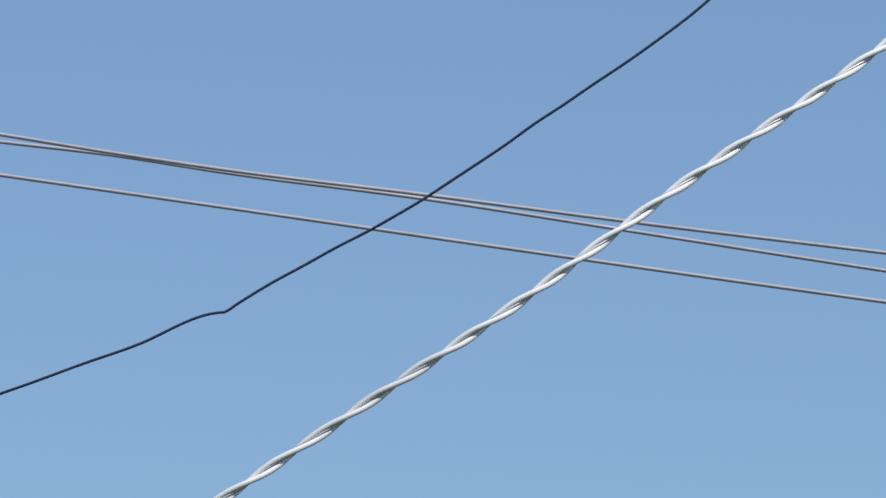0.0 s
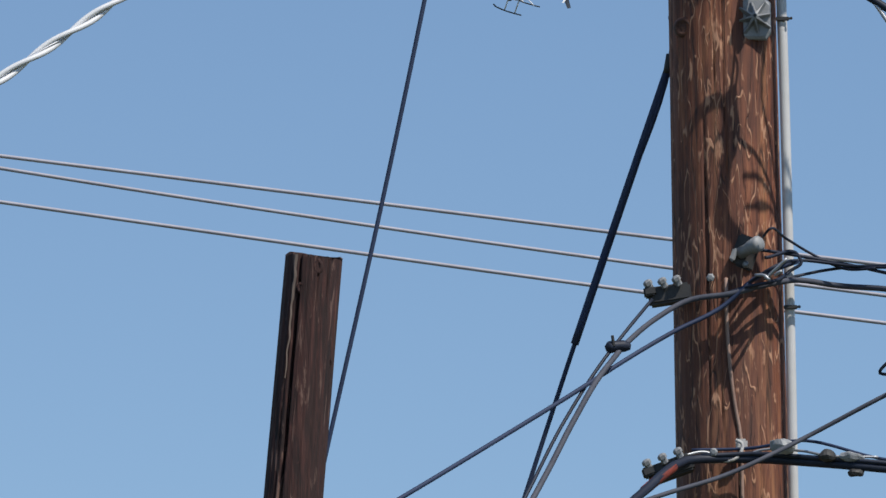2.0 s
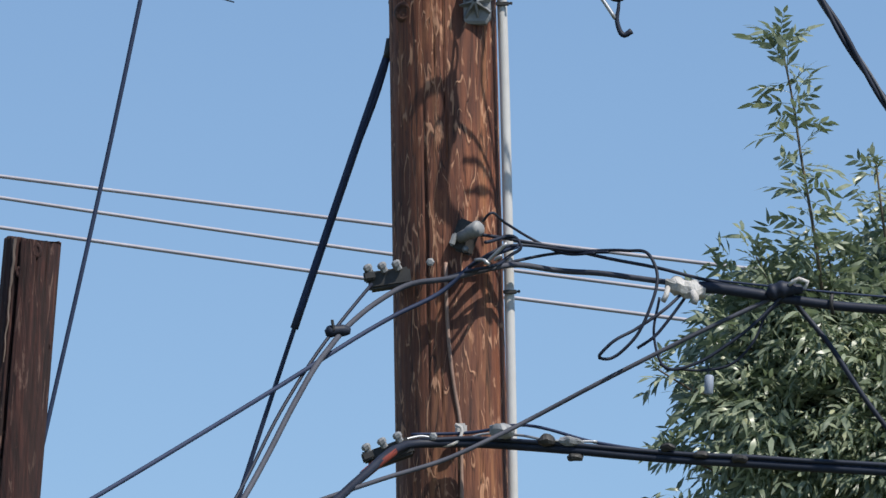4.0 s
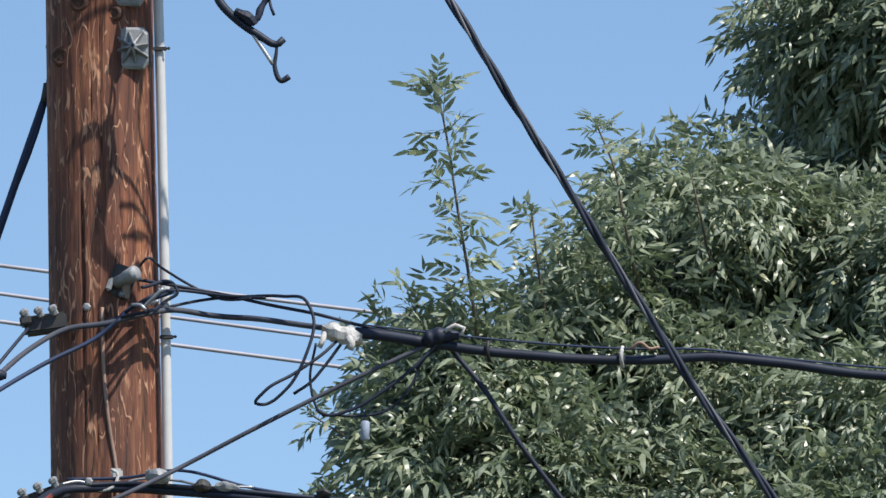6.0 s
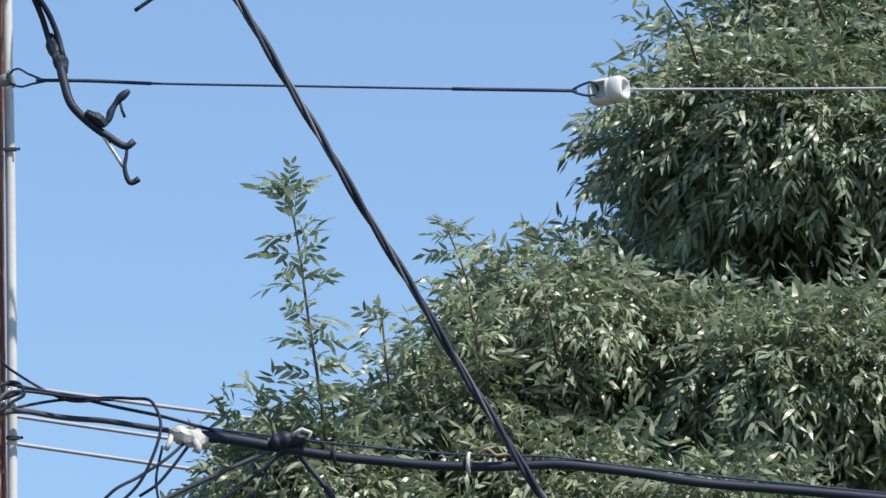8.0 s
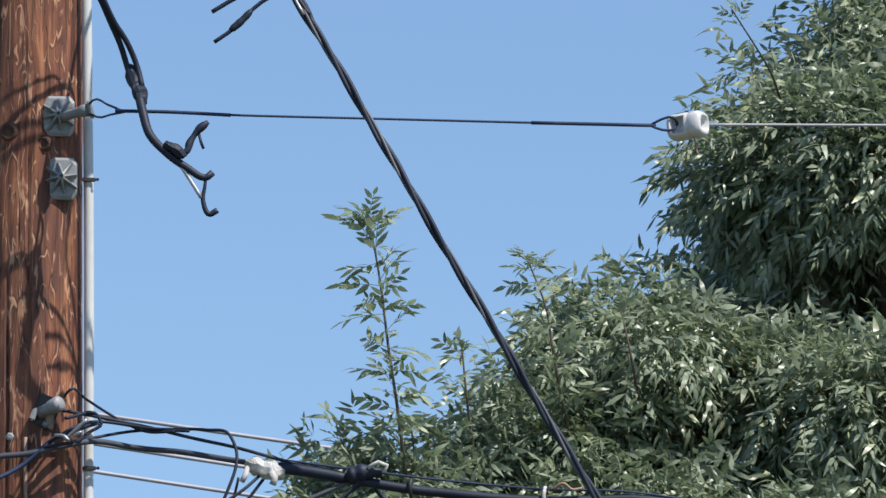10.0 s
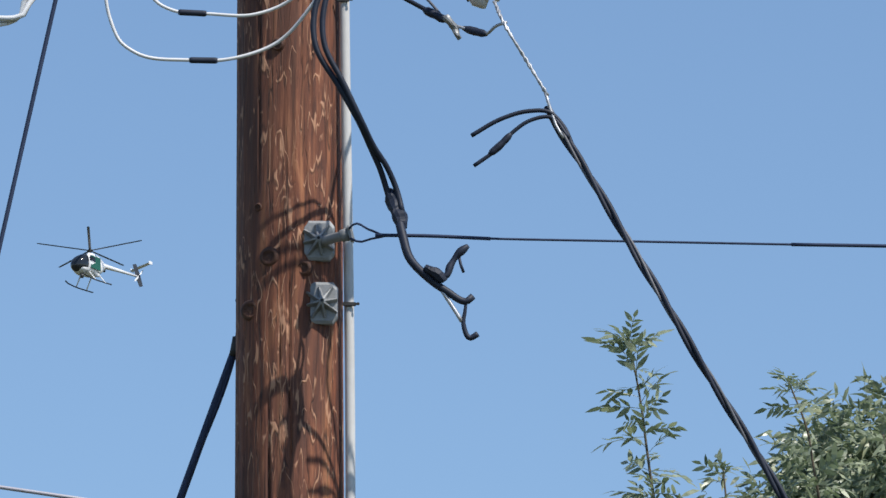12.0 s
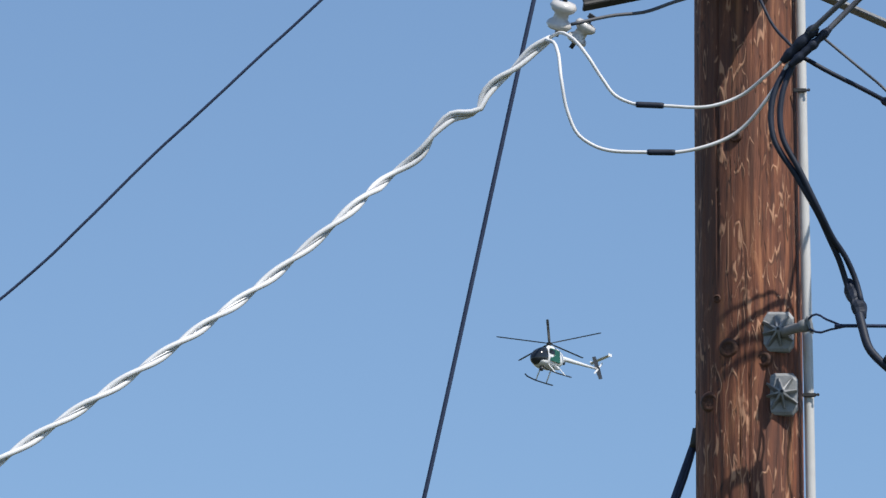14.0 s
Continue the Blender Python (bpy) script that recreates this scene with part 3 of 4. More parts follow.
def rod(name, a, b, r, mat, parent, o, label="", segs=10):
    """A short straight round bar with eased ends, in a thing that stands at o."""
    a, b = Vector(a) - o, Vector(b) - o
    L = (b - a).length
    return part(name, lathe([(r * 0.8, 0), (r, min(r * 0.3, L * 0.1)), (r, L - min(r * 0.3, L * 0.1)), (r * 0.8, L)], segs), mat, parent, label, False, along(a, b))


def local(pts, o):
    return [Vector(p) - o for p in pts]


def taped(seed, r, swell=0.3, freq=5.0):
    """Radius of a lumpy taped splice."""
    return lambda t: r * (0.55 + 0.45 * min(1.0, t * 7, (1 - t) * 7)) * (1 + swell * noise.noise(Vector((t * freq, seed, 0.5))))


def crumpled(name, pts, r, mat, parent, amp, label="", segs=9):
    """A wrap of tape with creases: a tube whose skin is pushed about, shaded flat."""
    path = spline(pts, 0.006)
    v, f = sweep(path, lambda t: r * (0.6 + 0.4 * min(1.0, t * 5, (1 - t) * 5)), segs)
    v = [q + Vector((noise.noise(q * 45), noise.noise(q * 45 + Vector((5, 0, 0))), noise.noise(q * 45 + Vector((0, 5, 0))))) * amp for q in v]
    return mesh_ob(name, v, f, mat, parent, label, False)


# ---- riser conduit and its straps ----
o = Vector((0.085, 21.335, 0.0))
conduit = thing("riser_conduit", o, "pale grey plastic riser conduit strapped to the pole", "conduit")
tube("pipe", [(0.000, 0, -0.1), (0.003, 0, 3.0), (0.0005, 0, 5.19), (-0.009, 0, 6.13), (-0.034, 0, 7.23), (-0.048, 0, 8.2)], 0.0132, M_PVC, conduit, "", 14, 0.1)
for x, z in ((0.053, 7.205), (0.078, 6.392), (0.090, 5.634), (0.092, 4.9)):
    st = part("strap", slab(0.036, 0.006, 0.011, 0.002), M_DARK_STEEL, conduit, "", False, Matrix.Translation(Vector((x - 0.006, 21.318, z)) - o))
    part("screw", lathe([(0.004, 0), (0.0045, 0.002), (0.003, 0.005)], 8), M_DARK_STEEL, st, "", False, pose(0.022, -0.003, 0, 90))

# ---- grounding wire moulding down the pole ----
line = [pole_surface(x, z, 0.004) for x, z in ((-0.080, 5.70), (-0.080, 5.62), (-0.075, 5.502), (-0.063, 5.385), (-0.047, 5.282), (-0.045, 5.16), (-0.047, 4.6), (-0.05, 2.0), (-0.05, 0.0))]
wire("grounding_wire", line, 0.0048, M_MOULD, "pale brown grounding wire stapled down the pole", "wire", "", 8, 0.03)


# ---- square star-ribbed plates with standoffs ----
def star_plate(x, z, w, h, arm, label):
    o = pole_surface(x, z, 0.006)
    t = thing("pole_bracket", o, label, "bracket", "plate brackets on the pole")
    bm = bmesh.new()
    ring = []
    for k in range(8):
        c = 0.30
        px, pz = ((-1, -1 + c), (-1, 1 - c), (-1 + c, 1), (1 - c, 1), (1, 1 - c), (1, -1 + c), (1 - c, -1), (-1 + c, -1))[k]
        ring.append((px * w / 2, pz * h / 2))
    back = [bm.verts.new((a, 0.012, b)) for a, b in ring]
    front = [bm.verts.new((a, -0.006, b)) for a, b in ring]
    inner = [bm.verts.new((a * 0.86, -0.011, b * 0.86)) for a, b in ring]
    for k in range(8):
        j = (k + 1) % 8
        bm.faces.new((back[k], back[j], front[j], front[k]))
        bm.faces.new((front[k], front[j], inner[j], inner[k]))
    bm.faces.new(inner)
    bmesh.ops.recalc_face_normals(bm, faces=bm.faces)
    part("plate", bm, M_CAST, t)
    # raised ribs towards the corners and sides
    for k in range(8):
        a = math.pi / 4 * k + 0.2
        L = 0.047 if k % 2 else 0.040
        bm = bmesh.new()
        vs = [bm.verts.new(q) for q in ((0.004, -0.008, 0), (0.004, 0.008, 0), (L, 0.0045, 0), (L, -0.0045, 0), (0.004, -0.003, 0.030), (0.004, 0.003, 0.030), (L, 0, 0.010))]
        for q in ((0, 3, 2, 1), (0, 1, 5, 4), (0, 4, 6, 3), (1, 2, 6, 5), (4, 5, 6), (2, 3, 6)):
            bm.faces.new([vs[i] for i in q])
        bmesh.ops.recalc_face_normals(bm, faces=bm.faces)
        part("rib", bm, M_CAST, t, "", False, Matrix.Translation((0, -0.0105, 0)) @ Matrix.Rotation(math.pi / 2, 4, "X") @ Matrix.Rotation(a, 4, "Z") @ Matrix.Diagonal((w / 0.083, h / 0.1, 1, 1)))
    part("hub", lathe([(0.015, 0), (0.015, 0.012), (0.011, 0.020)], 14), M_CAST, t, "", True, Matrix.Translation((0, -0.010, 0)) @ Matrix.Rotation(math.pi / 2, 4, "X"))
    part("bolt", lathe([(0.008, 0), (0.008, 0.007), (0.005, 0.010)], 6), M_DARK_STEEL, t, "", False, Matrix.Translation((0, -0.030, 0)) @ Matrix.Rotation(math.pi / 2, 4, "X"))
    if arm:
        a = Vector((0.010, -0.018, -0.004))
        b = Vector(arm) - o
        part("standoff", lathe([(0.015, 0), (0.013, 0.02), (0.0125, (b - a).length * 0.75), (0.0165, (b - a).length * 0.8), (0.0175, (b - a).length)], 14), M_CAST, t, "", True, along(a, b))
        part("clevis", slab(0.012, 0.024, 0.046, 0.004), M_STEEL, t, "", False, Matrix.Translation(b + Vector((0.006, 0, 0))) @ Matrix.Rotation(-0.35, 4, "Y"))
    return t


star_plate(-0.0095, 6.549, 0.083, 0.105, (0.0665, 21.165, 6.542), "grey cast plate with star ribs and a clevis arm")
star_plate(0.0005, 6.385, 0.084, 0.110, None, "grey cast plate with star ribs bolted to the pole")
# knots of the wood beside the plates
for x, z, r in ((-0.135, 6.505, 0.023), (-0.045, 6.475, 0.019), (-0.182, 6.37, 0.024), (-0.12, 7.07, 0.016), (-0.165, 6.64, 0.01)):
    q = pole_surface(x, z, -0.004) - PO
    part("knot", lathe([(r * 1.2, 0), (r * 1.05, 0.007), (r * 0.75, 0.013), (r * 0.55, 0.007), (r * 0.2, 0.010)], 14), M_KNOT, pole, "dark raised knot", True, Matrix.Translation(q) @ Matrix.Rotation(math.pi / 2 + 0.1, 4, "X") @ Matrix.Rotation(-0.3, 4, "Y"))

for x, z, r in ((-1.268, 6.262, 0.017), (-1.318, 6.20, 0.012), (-1.33, 5.70, 0.016), (-1.235, 5.99, 0.007)):
    c = post_centre(z)
    y = c[1] - math.sqrt(max(0.081 ** 2 - (x - c[0]) ** 2, 0)) + 0.004
    part("knot", lathe([(r * 1.2, 0), (r * 1.05, 0.004), (r * 0.72, 0.008), (r * 0.5, 0.004), (r * 0.15, 0.006)], 12), M_POST, post, "raised knot", True, Matrix.Translation(Vector((x, y, z)) - QO) @ Matrix.Rotation(math.pi / 2, 4, "X") @ Matrix.Diagonal((0.8, 1.35, 1, 1)))

# third standoff, lower down, that turns to the cables
o = pole_surface(-0.03, 5.768, 0.004)
t = thing("cable_standoff", o, "grey cast standoff holding cables on the pole", "bracket")
part("plate", slab(0.062, 0.014, 0.085, 0.005), M_DARK_STEEL, t, "dark back plate", False, Matrix.Rotation(0.35, 4, "Y"))
part("arm", lathe([(0.016, 0), (0.015, 0.03), (0.019, 0.045), (0.021, 0.075), (0.014, 0.082)], 16), M_CAST, t, "", True, along((-0.012, -0.012, -0.004), (0.045, -0.085, 0.012)))
part("lug", slab(0.014, 0.020, 0.034, 0.004), M_CAST, t, "", False, pose(-0.030, -0.018, -0.010, 0, 20, 0))
part("bolt", lathe([(0.009, 0), (0.009, 0.010), (0.005, 0.014)], 6), M_STEEL, t, "", False, pose(0.0, -0.01, -0.035, 90))

# ---- guy strand that leaves the pole to the lower left, with a dark guard ----
o = Vector((-0.206, 21.470, 6.416))
g = thing("guy_strand", o, "black guy strand with a thick guard sleeve, fixed behind the pole", "guy wire")
tube("strand", local([(-0.13, 21.52, 6.55), (-0.206, 21.470, 6.416), (-0.221, 21.477, 6.314), (-0.349, 21.539, 5.956), (-0.479, 21.601, 5.589), (-0.607, 21.659, 5.216), (-2.07, 22.35, -0.05)], o), 0.0062, M_DARK_WIRE, g, "", 10, 0.05)
tube("guard", local([(-0.223, 21.479, 6.308), (-0.349, 21.539, 5.956), (-0.477, 21.599, 5.595)], o), 0.0107, M_DARK_WIRE, g, "", 14, 0.05)
tube("clip", local([(-0.218, 21.476, 6.336), (-0.227, 21.480, 6.286)], o), 0.0127, M_DARK_STEEL, g, "", 12)
part("eye_nut", lathe([(0.007, 0), (0.010, 0.004), (0.010, 0.014), (0.006, 0.018)], 10), M_DARK_STEEL, g, "", False, along((0.0, -0.02, 0.01), (-0.03, -0.03, 0.02)))

# ---- horizontal guy with its porcelain strain insulator ----
o = Vector((0.08, 21.05, 6.52))
g = thing("span_guy", o, "thin steel span guy tied to the pole clevis", "guy wire")
tube("strand", local([(0.150, 21.05, 6.515), (0.397, 21.05, 6.508), (0.781, 21.05, 6.504), (1.215, 21.05, 6.500), (1.520, 21.05, 6.498)], o), 0.0032, M_DARK_WIRE, g, "", 6, 0.05)
tube("bail", local([(0.150, 21.05, 6.515), (0.118, 21.10, 6.540), (0.078, 21.145, 6.562), (0.068, 21.15, 6.553)], o), 0.0030, M_DARK_WIRE, g)
tube("bail", local([(0.165, 21.05, 6.512), (0.125, 21.10, 6.515), (0.088, 21.145, 6.519), (0.072, 21.15, 6.528)], o), 0.0030, M_DARK_WIRE, g)
tube("grip", local([(0.135, 21.05, 6.513), (0.26, 21.05, 6.513), (0.43, 21.05, 6.507)], o), 0.0048, M_DARK_WIRE, g, "", 8, 0.05)
tube("grip", local([(1.20, 21.05, 6.500), (1.38, 21.05, 6.499), (1.52, 21.05, 6.498)], o), 0.0048, M_DARK_WIRE, g, "", 8, 0.05)
for s in (1, -1):
    tube("loop", local([(1.505, 21.05, 6.498), (1.535, 21.045, 6.500 + 0.014 * s), (1.565, 21.04, 6.502 + 0.016 * s), (1.575, 21.045, 6.502)], o), 0.0034, M_DARK_WIRE, g)
tube("far_strand", local([(1.645, 21.05, 6.502), (1.70, 21.05, 6.503), (2.156, 21.05, 6.509), (7.0, 21.05, 6.70)], o), 0.0036, M_PALE_WIRE, g, "", 6, 0.1)

o = Vector((1.602, 21.05, 6.498))
ins = thing("strain_insulator", o, "white porcelain strain insulator on the span guy", "insulator")
bm = bmesh.new()
prof = ((-0.050, 0.022), (-0.046, 0.030), (-0.036, 0.034), (0.004, 0.0345), (0.012, 0.031), (0.020, 0.0345), (0.038, 0.034), (0.047, 0.029), (0.050, 0.021))
rings = []
for x, r in prof:
    rings.append([bm.verts.new((x, r * math.copysign(abs(math.cos(w)) ** 0.72, math.cos(w)), r * math.copysign(abs(math.sin(w)) ** 0.72, math.sin(w)))) for w in [math.pi / 16 + math.pi / 8 * k for k in range(16)]])
for a, b in zip(rings, rings[1:]):
    for k in range(16):
        bm.faces.new((a[k], a[(k + 1) % 16], b[(k + 1) % 16], b[k]))
cap0, cap1 = bm.faces.new(rings[0][::-1]), bm.faces.new(rings[-1])
bmesh.ops.recalc_face_normals(bm, faces=bm.faces)
# a slot in the near side for one loop and a round hole in the end for the other
slot = [q for q in bm.faces if q.normal.y < -0.93 and abs(q.calc_center_median().x + 0.016) < 0.012]
bmesh.ops.inset_region(bm, faces=slot, thickness=0.003)
for q in {w for g in slot for w in g.verts}:
    q.co.y += 0.024
bmesh.ops.inset_individual(bm, faces=[cap1], thickness=0.007)
bmesh.ops.translate(bm, verts=cap1.verts, vec=(-0.02, 0, 0))
bmesh.ops.bevel(bm, geom=[e for e in bm.edges if e.calc_face_angle(0) > 0.5], offset=0.0015, segments=1, affect="EDGES")
part("body", bm, M_PORCELAIN, ins, "", True, pose(0, 0, 0, 0, -3, -33))
rod("tag_wire", (1.618, 21.045, 6.468), (1.626, 21.045, 6.425), 0.0022, M_MOULD, ins, o, "thin brown hanging wire end")

# ---- black clamp brackets on the left side of the pole ----
def clamp_bracket(o, length, label, tilt):
    t = thing("clamp_bracket", o, label, "bracket", "clamps on the pole")
    part("body", slab(length, 0.055, 0.046, 0.006), M_DARK_STEEL, t, "", False, pose(length * 0.5, 0.02, 0, 0, tilt, 0))
    for k in range(3):
        x = 0.008 + k * length * 0.33
        part("bolt", lathe([(0.009, 0), (0.009, 0.012), (0.012, 0.013), (0.012, 0.022), (0.007, 0.026)], 6), M_CAST, t, "", False, pose(x, -0.014, 0.016 - (x - length / 2) * math.tan(radians(tilt)), 20, -30, 0))
    part("jaw", slab(0.030, 0.05, 0.024, 0.004), M_DARK_STEEL, t, "", False, pose(0.004, 0.0, 0.012 + length / 2 * math.tan(radians(tilt)), 0, tilt, 0))
    part("washer", lathe([(0.011, 0), (0.011, 0.004), (0.006, 0.006)], 6), M_STEEL, t, "", False, pose(length + 0.05, -0.002, 0.04, 90))
    return t


clamp_bracket(Vector((-0.280, 21.25, 5.660)), 0.11, "black steel cable clamp bolted to the side of the pole", -8)
clamp_bracket(Vector((-0.286, 21.15, 5.190)), 0.12, "black clamp with steel bolts gripping the lower cable", -20)

# ---- middle level: cables that pass the pole ----
wire("grey_cable", [(-2.4, 18.2, 1.9), (-1.1, 19.9, 4.05), (-0.569, 20.70, 5.030), (-0.383, 21.0, 5.425), (-0.327, 21.1, 5.511), (-0.263, 21.15, 5.575), (-0.169, 21.2, 5.635), (-0.068, 21.2, 5.649), (0.019, 21.2, 5.670), (0.105, 21.260, 5.694),
                    (0.192, 21.300, 5.688), (0.335, 21.183, 5.652), (0.500, 21.1, 5.612)], 0.0074, M_LIGHT_CABLE, "grey service cable bending round the front of the pole", "cable", "", 8, 0.02, 0.002)
wire("support_wire", [(-2.45, 18.2, 1.9), (-1.12, 19.9, 4.05), (-0.590, 20.70, 5.030), (-0.488, 20.9, 5.271), (-0.384, 21.05, 5.463), (-0.334, 21.1, 5.537), (-0.270, 21.2, 5.635)], 0.0046, M_BLACK, "black support wire beside the grey cable", "wire")
o = Vector((-0.357, 21.06, 5.487))
t = thing("wedge_clamp", o, "black wedge clamp joining the cable to its support wire", "clamp")
tube("body", [(-0.030, 0, -0.004), (-0.01, 0, 0.002), (0.02, 0.01, 0.004), (0.034, 0.01, 0.002)], taped(4, 0.0155, 0.3), M_BLACK, t, "", 8, 0.004)
rod("bolt", o + Vector((-0.008, -0.012, 0.0)), o + Vector((-0.012, -0.014, 0.028)), 0.004, M_DARK_STEEL, t, o)
wire("drop_cable", [(-4.0, 17.5, 2.6), (-1.9, 19.4, 4.22), (-0.796, 20.6, 5.083), (-0.509, 20.9, 5.314), (-0.213, 21.15, 5.543), (-0.083, 21.2, 5.620), (-0.010, 21.2, 5.685), (0.062, 21.260, 5.728), (0.106, 21.260, 5.743)], 0.0060, M_DARK_WIRE, "dark drop cable rising to the pole", "cable")

LEADS = [([(0.015, 21.17, 5.79), (0.030, 21.13, 5.800), (0.077, 21.260, 5.800), (0.135, 21.300, 5.772), (0.215, 21.289, 5.730), (0.302, 21.213, 5.712)], 0.0036, "thin black lead from the standoff"),
         ([(-0.002, 21.2, 5.763), (0.106, 21.260, 5.757), (0.215, 21.289, 5.742), (0.336, 21.183, 5.693), (0.450, 21.1, 5.654), (0.621, 21.1, 5.609), (0.729, 21.1, 5.589)], 0.0046, "black lead strung between the pole and the splice"),
         ([(-0.027, 21.2, 5.674), (0.033, 21.15, 5.702), (0.106, 21.260, 5.745), (0.251, 21.257, 5.728), (0.379, 21.145, 5.706), (0.433, 21.1, 5.690), (0.455, 21.08, 5.643), (0.436, 21.05, 5.535), (0.389, 21.05, 5.451), (0.324, 21.05, 5.408),
           (0.306, 21.04, 5.410), (0.331, 21.03, 5.440), (0.403, 21.05, 5.485), (0.476, 21.07, 5.539), (0.520, 21.1, 5.585)], 0.0043, "black slack loop hanging before the splice"),
         ([(-0.010, 21.18, 5.664), (0.076, 21.260, 5.699), (0.193, 21.300, 5.729), (0.336, 21.183, 5.709)], 0.0040, "black lead bent round the pole"),
         ([(0.020, 21.17, 5.735), (0.107, 21.260, 5.754), (0.113, 21.260, 5.741), (0.084, 21.260, 5.718), (0.033, 21.15, 5.668), (-0.040, 21.2, 5.663), (-0.09, 21.22, 5.65)], 0.0046, "black lead coiled in front of the pole"),
         ([(0.462, 21.1, 5.575), (0.447, 21.1, 5.472), (0.468, 21.1, 5.399), (0.482, 21.1, 5.384)], 0.0035, "thin black lead hanging from the splice"),
         ([(0.530, 21.1, 5.578), (0.484, 21.1, 5.515), (0.447, 21.1, 5.472), (0.404, 21.1, 5.443)], 0.0042, "black lead hanging from the splice"),
         ([(0.775, 21.09, 5.575), (0.691, 21.08, 5.491), (0.633, 21.08, 5.448), (0.547, 21.08, 5.398), (0.482, 21.08, 5.386), (0.461, 21.09, 5.401)], 0.0044, "black lead looping down from the joint"),
         ([(0.80, 21.12, 5.58), (0.735, 21.1, 5.53), (0.70, 21.1, 5.46), (0.64, 21.1, 5.40), (0.56, 21.1, 5.385), (0.50, 21.1, 5.39)], 0.0036, "thin black lead drooping from the joint")]
for pts, r, lab in LEADS:
    wire("lead", pts, r, M_BLACK, lab, "lead", "slack leads by the pole", 7, 0.008, 0.0015)
for a, b in (((0.02, 21.16, 5.678), (0.075, 21.13, 5.725)), ((-0.005, 21.17, 5.690), (0.03, 21.14, 5.672)), ((0.045, 21.14, 5.683), (0.062, 21.13, 5.692))):
    wire("bare_tail", [a, Vector(a).lerp(Vector(b), 0.5) + Vector((0.006, -0.006, 0.004)), b], 0.0045, M_BARE, "short bright bare wire tail", "wire", "bare tails", 6, 0.01)

# splice with white tape, dark tube and the lashed bundle
o = Vector((0.52, 21.1, 5.600))
t = thing("cable_splice", o, "taped white splice end running into a black tube", "splice")
crumpled("tape_wrap", local([(0.480, 21.1, 5.612), (0.51, 21.1, 5.605), (0.545, 21.1, 5.592), (0.575, 21.1, 5.590)], o), 0.025, M_TAPE, t, 0.010, "dirty white tape")
tube("tail", local([(0.485, 21.09, 5.600), (0.478, 21.08, 5.575), (0.470, 21.08, 5.560)], o), 0.007, M_TAPE, t)
tube("tail", local([(0.545, 21.08, 5.585), (0.553, 21.07, 5.566), (0.548, 21.07, 5.552)], o), 0.009, M_TAPE, t)
tube("sleeve", local([(0.560, 21.1, 5.602), (0.664, 21.1, 5.589), (0.740, 21.1, 5.575)], o), 0.0145, M_BLACK, t, "", 12, 0.02)
o = Vector((0.78, 21.1, 5.57))
t = thing("lashed_cable", o, "thick black cable lashed to its messenger before the tree", "cable")
tube("cable", local([(0.70, 21.1, 5.581), (0.807, 21.1, 5.564), (0.916, 21.1, 5.548), (1.051, 21.1, 5.536), (1.103, 21.1, 5.532), (1.246, 21.1, 5.526), (1.362, 21.1, 5.529), (1.463, 21.1, 5.534), (1.607, 21.1, 5.521), (1.823, 21.1, 5.490), (2.111, 21.1, 5.467), (2.354, 21.1, 5.445), (7.0, 21.1, 5.25)], o), 0.0125, M_BLACK, t, "", 10, 0.04, 0.002)
tube("messenger", local([(0.571, 21.1, 5.622), (0.815, 21.09, 5.591), (0.988, 21.09, 5.573), (1.247, 21.09, 5.554), (1.45, 21.09, 5.551), (1.62, 21.1, 5.532), (2.11, 21.1, 5.482), (7.0, 21.1, 5.265)], o), 0.0030, M_DARK_WIRE, t, "", 6, 0.05)
for x, z, m in ((0.906, 5.558, M_DARK_STEEL), (1.246, 5.538, M_TAPE)):
    tube("band", local([(x - 0.004, 21.1, z + 0.022), (x - 0.008, 21.082, z + 0.006), (x - 0.009, 21.081, z - 0.012), (x - 0.004, 21.1, z - 0.030)], o), 0.0052, m, t, "", 8, 0.006)
tube("joint_wrap", local([(0.735, 21.09, 5.578), (0.775, 21.085, 5.590), (0.825, 21.09, 5.590)], o), taped(3, 0.017, 0.6), M_BLACK, t, "", 8, 0.004)
tube("bare_tail", local([(0.79, 21.07, 5.598), (0.815, 21.06, 5.612), (0.838, 21.07, 5.606), (0.83, 21.07, 5.588)], o), 0.0055, M_TAPE, t)
tube("bare_tail", local([(1.262, 21.08, 5.552), (1.285, 21.07, 5.566), (1.31, 21.08, 5.552), (1.335, 21.08, 5.556)], o), 0.0042, M_MOULD, t, "", 6, 0.006)
wire("diagonal_cable", [(-2.0, 18.8, 3.9), (-0.242, 20.9, 5.081), (-0.072, 21.0, 5.151), (0.043, 21.05, 5.212), (0.101, 21.1, 5.249), (0.302, 21.1, 5.354), (0.620, 21.1, 5.511), (0.736, 21.1, 5.564), (0.786, 21.09, 5.585)], 0.0060, M_LIGHT_CABLE, "grey cable rising past the pole to the joint", "cable")
wire("rear_cable", [(0.795, 21.10, 5.580), (0.810, 21.15, 5.565), (0.880, 21.15, 5.477), (0.978, 21.15, 5.323), (1.112, 21.15, 5.139), (2.3, 21.5, 3.4)], 0.0070, M_BLACK, "black cable dropping steeply before the leaves", "cable")
o = Vector((0.583, 21.1, 5.385))
t = thing("cable_tag", o, "small blue-grey tag hanging on a lead", "tag")
part("tag", lathe([(0.008, 0), (0.0115, 0.003), (0.0115, 0.047), (0.008, 0.05)], 12), M_BLUE_TAG, t, "", True, pose(0, 0, -0.062, 0, 3, 0))
rod("string", (0.583, 21.1, 5.372), (0.583, 21.1, 5.398), 0.0015, M_BLACK, t, o)

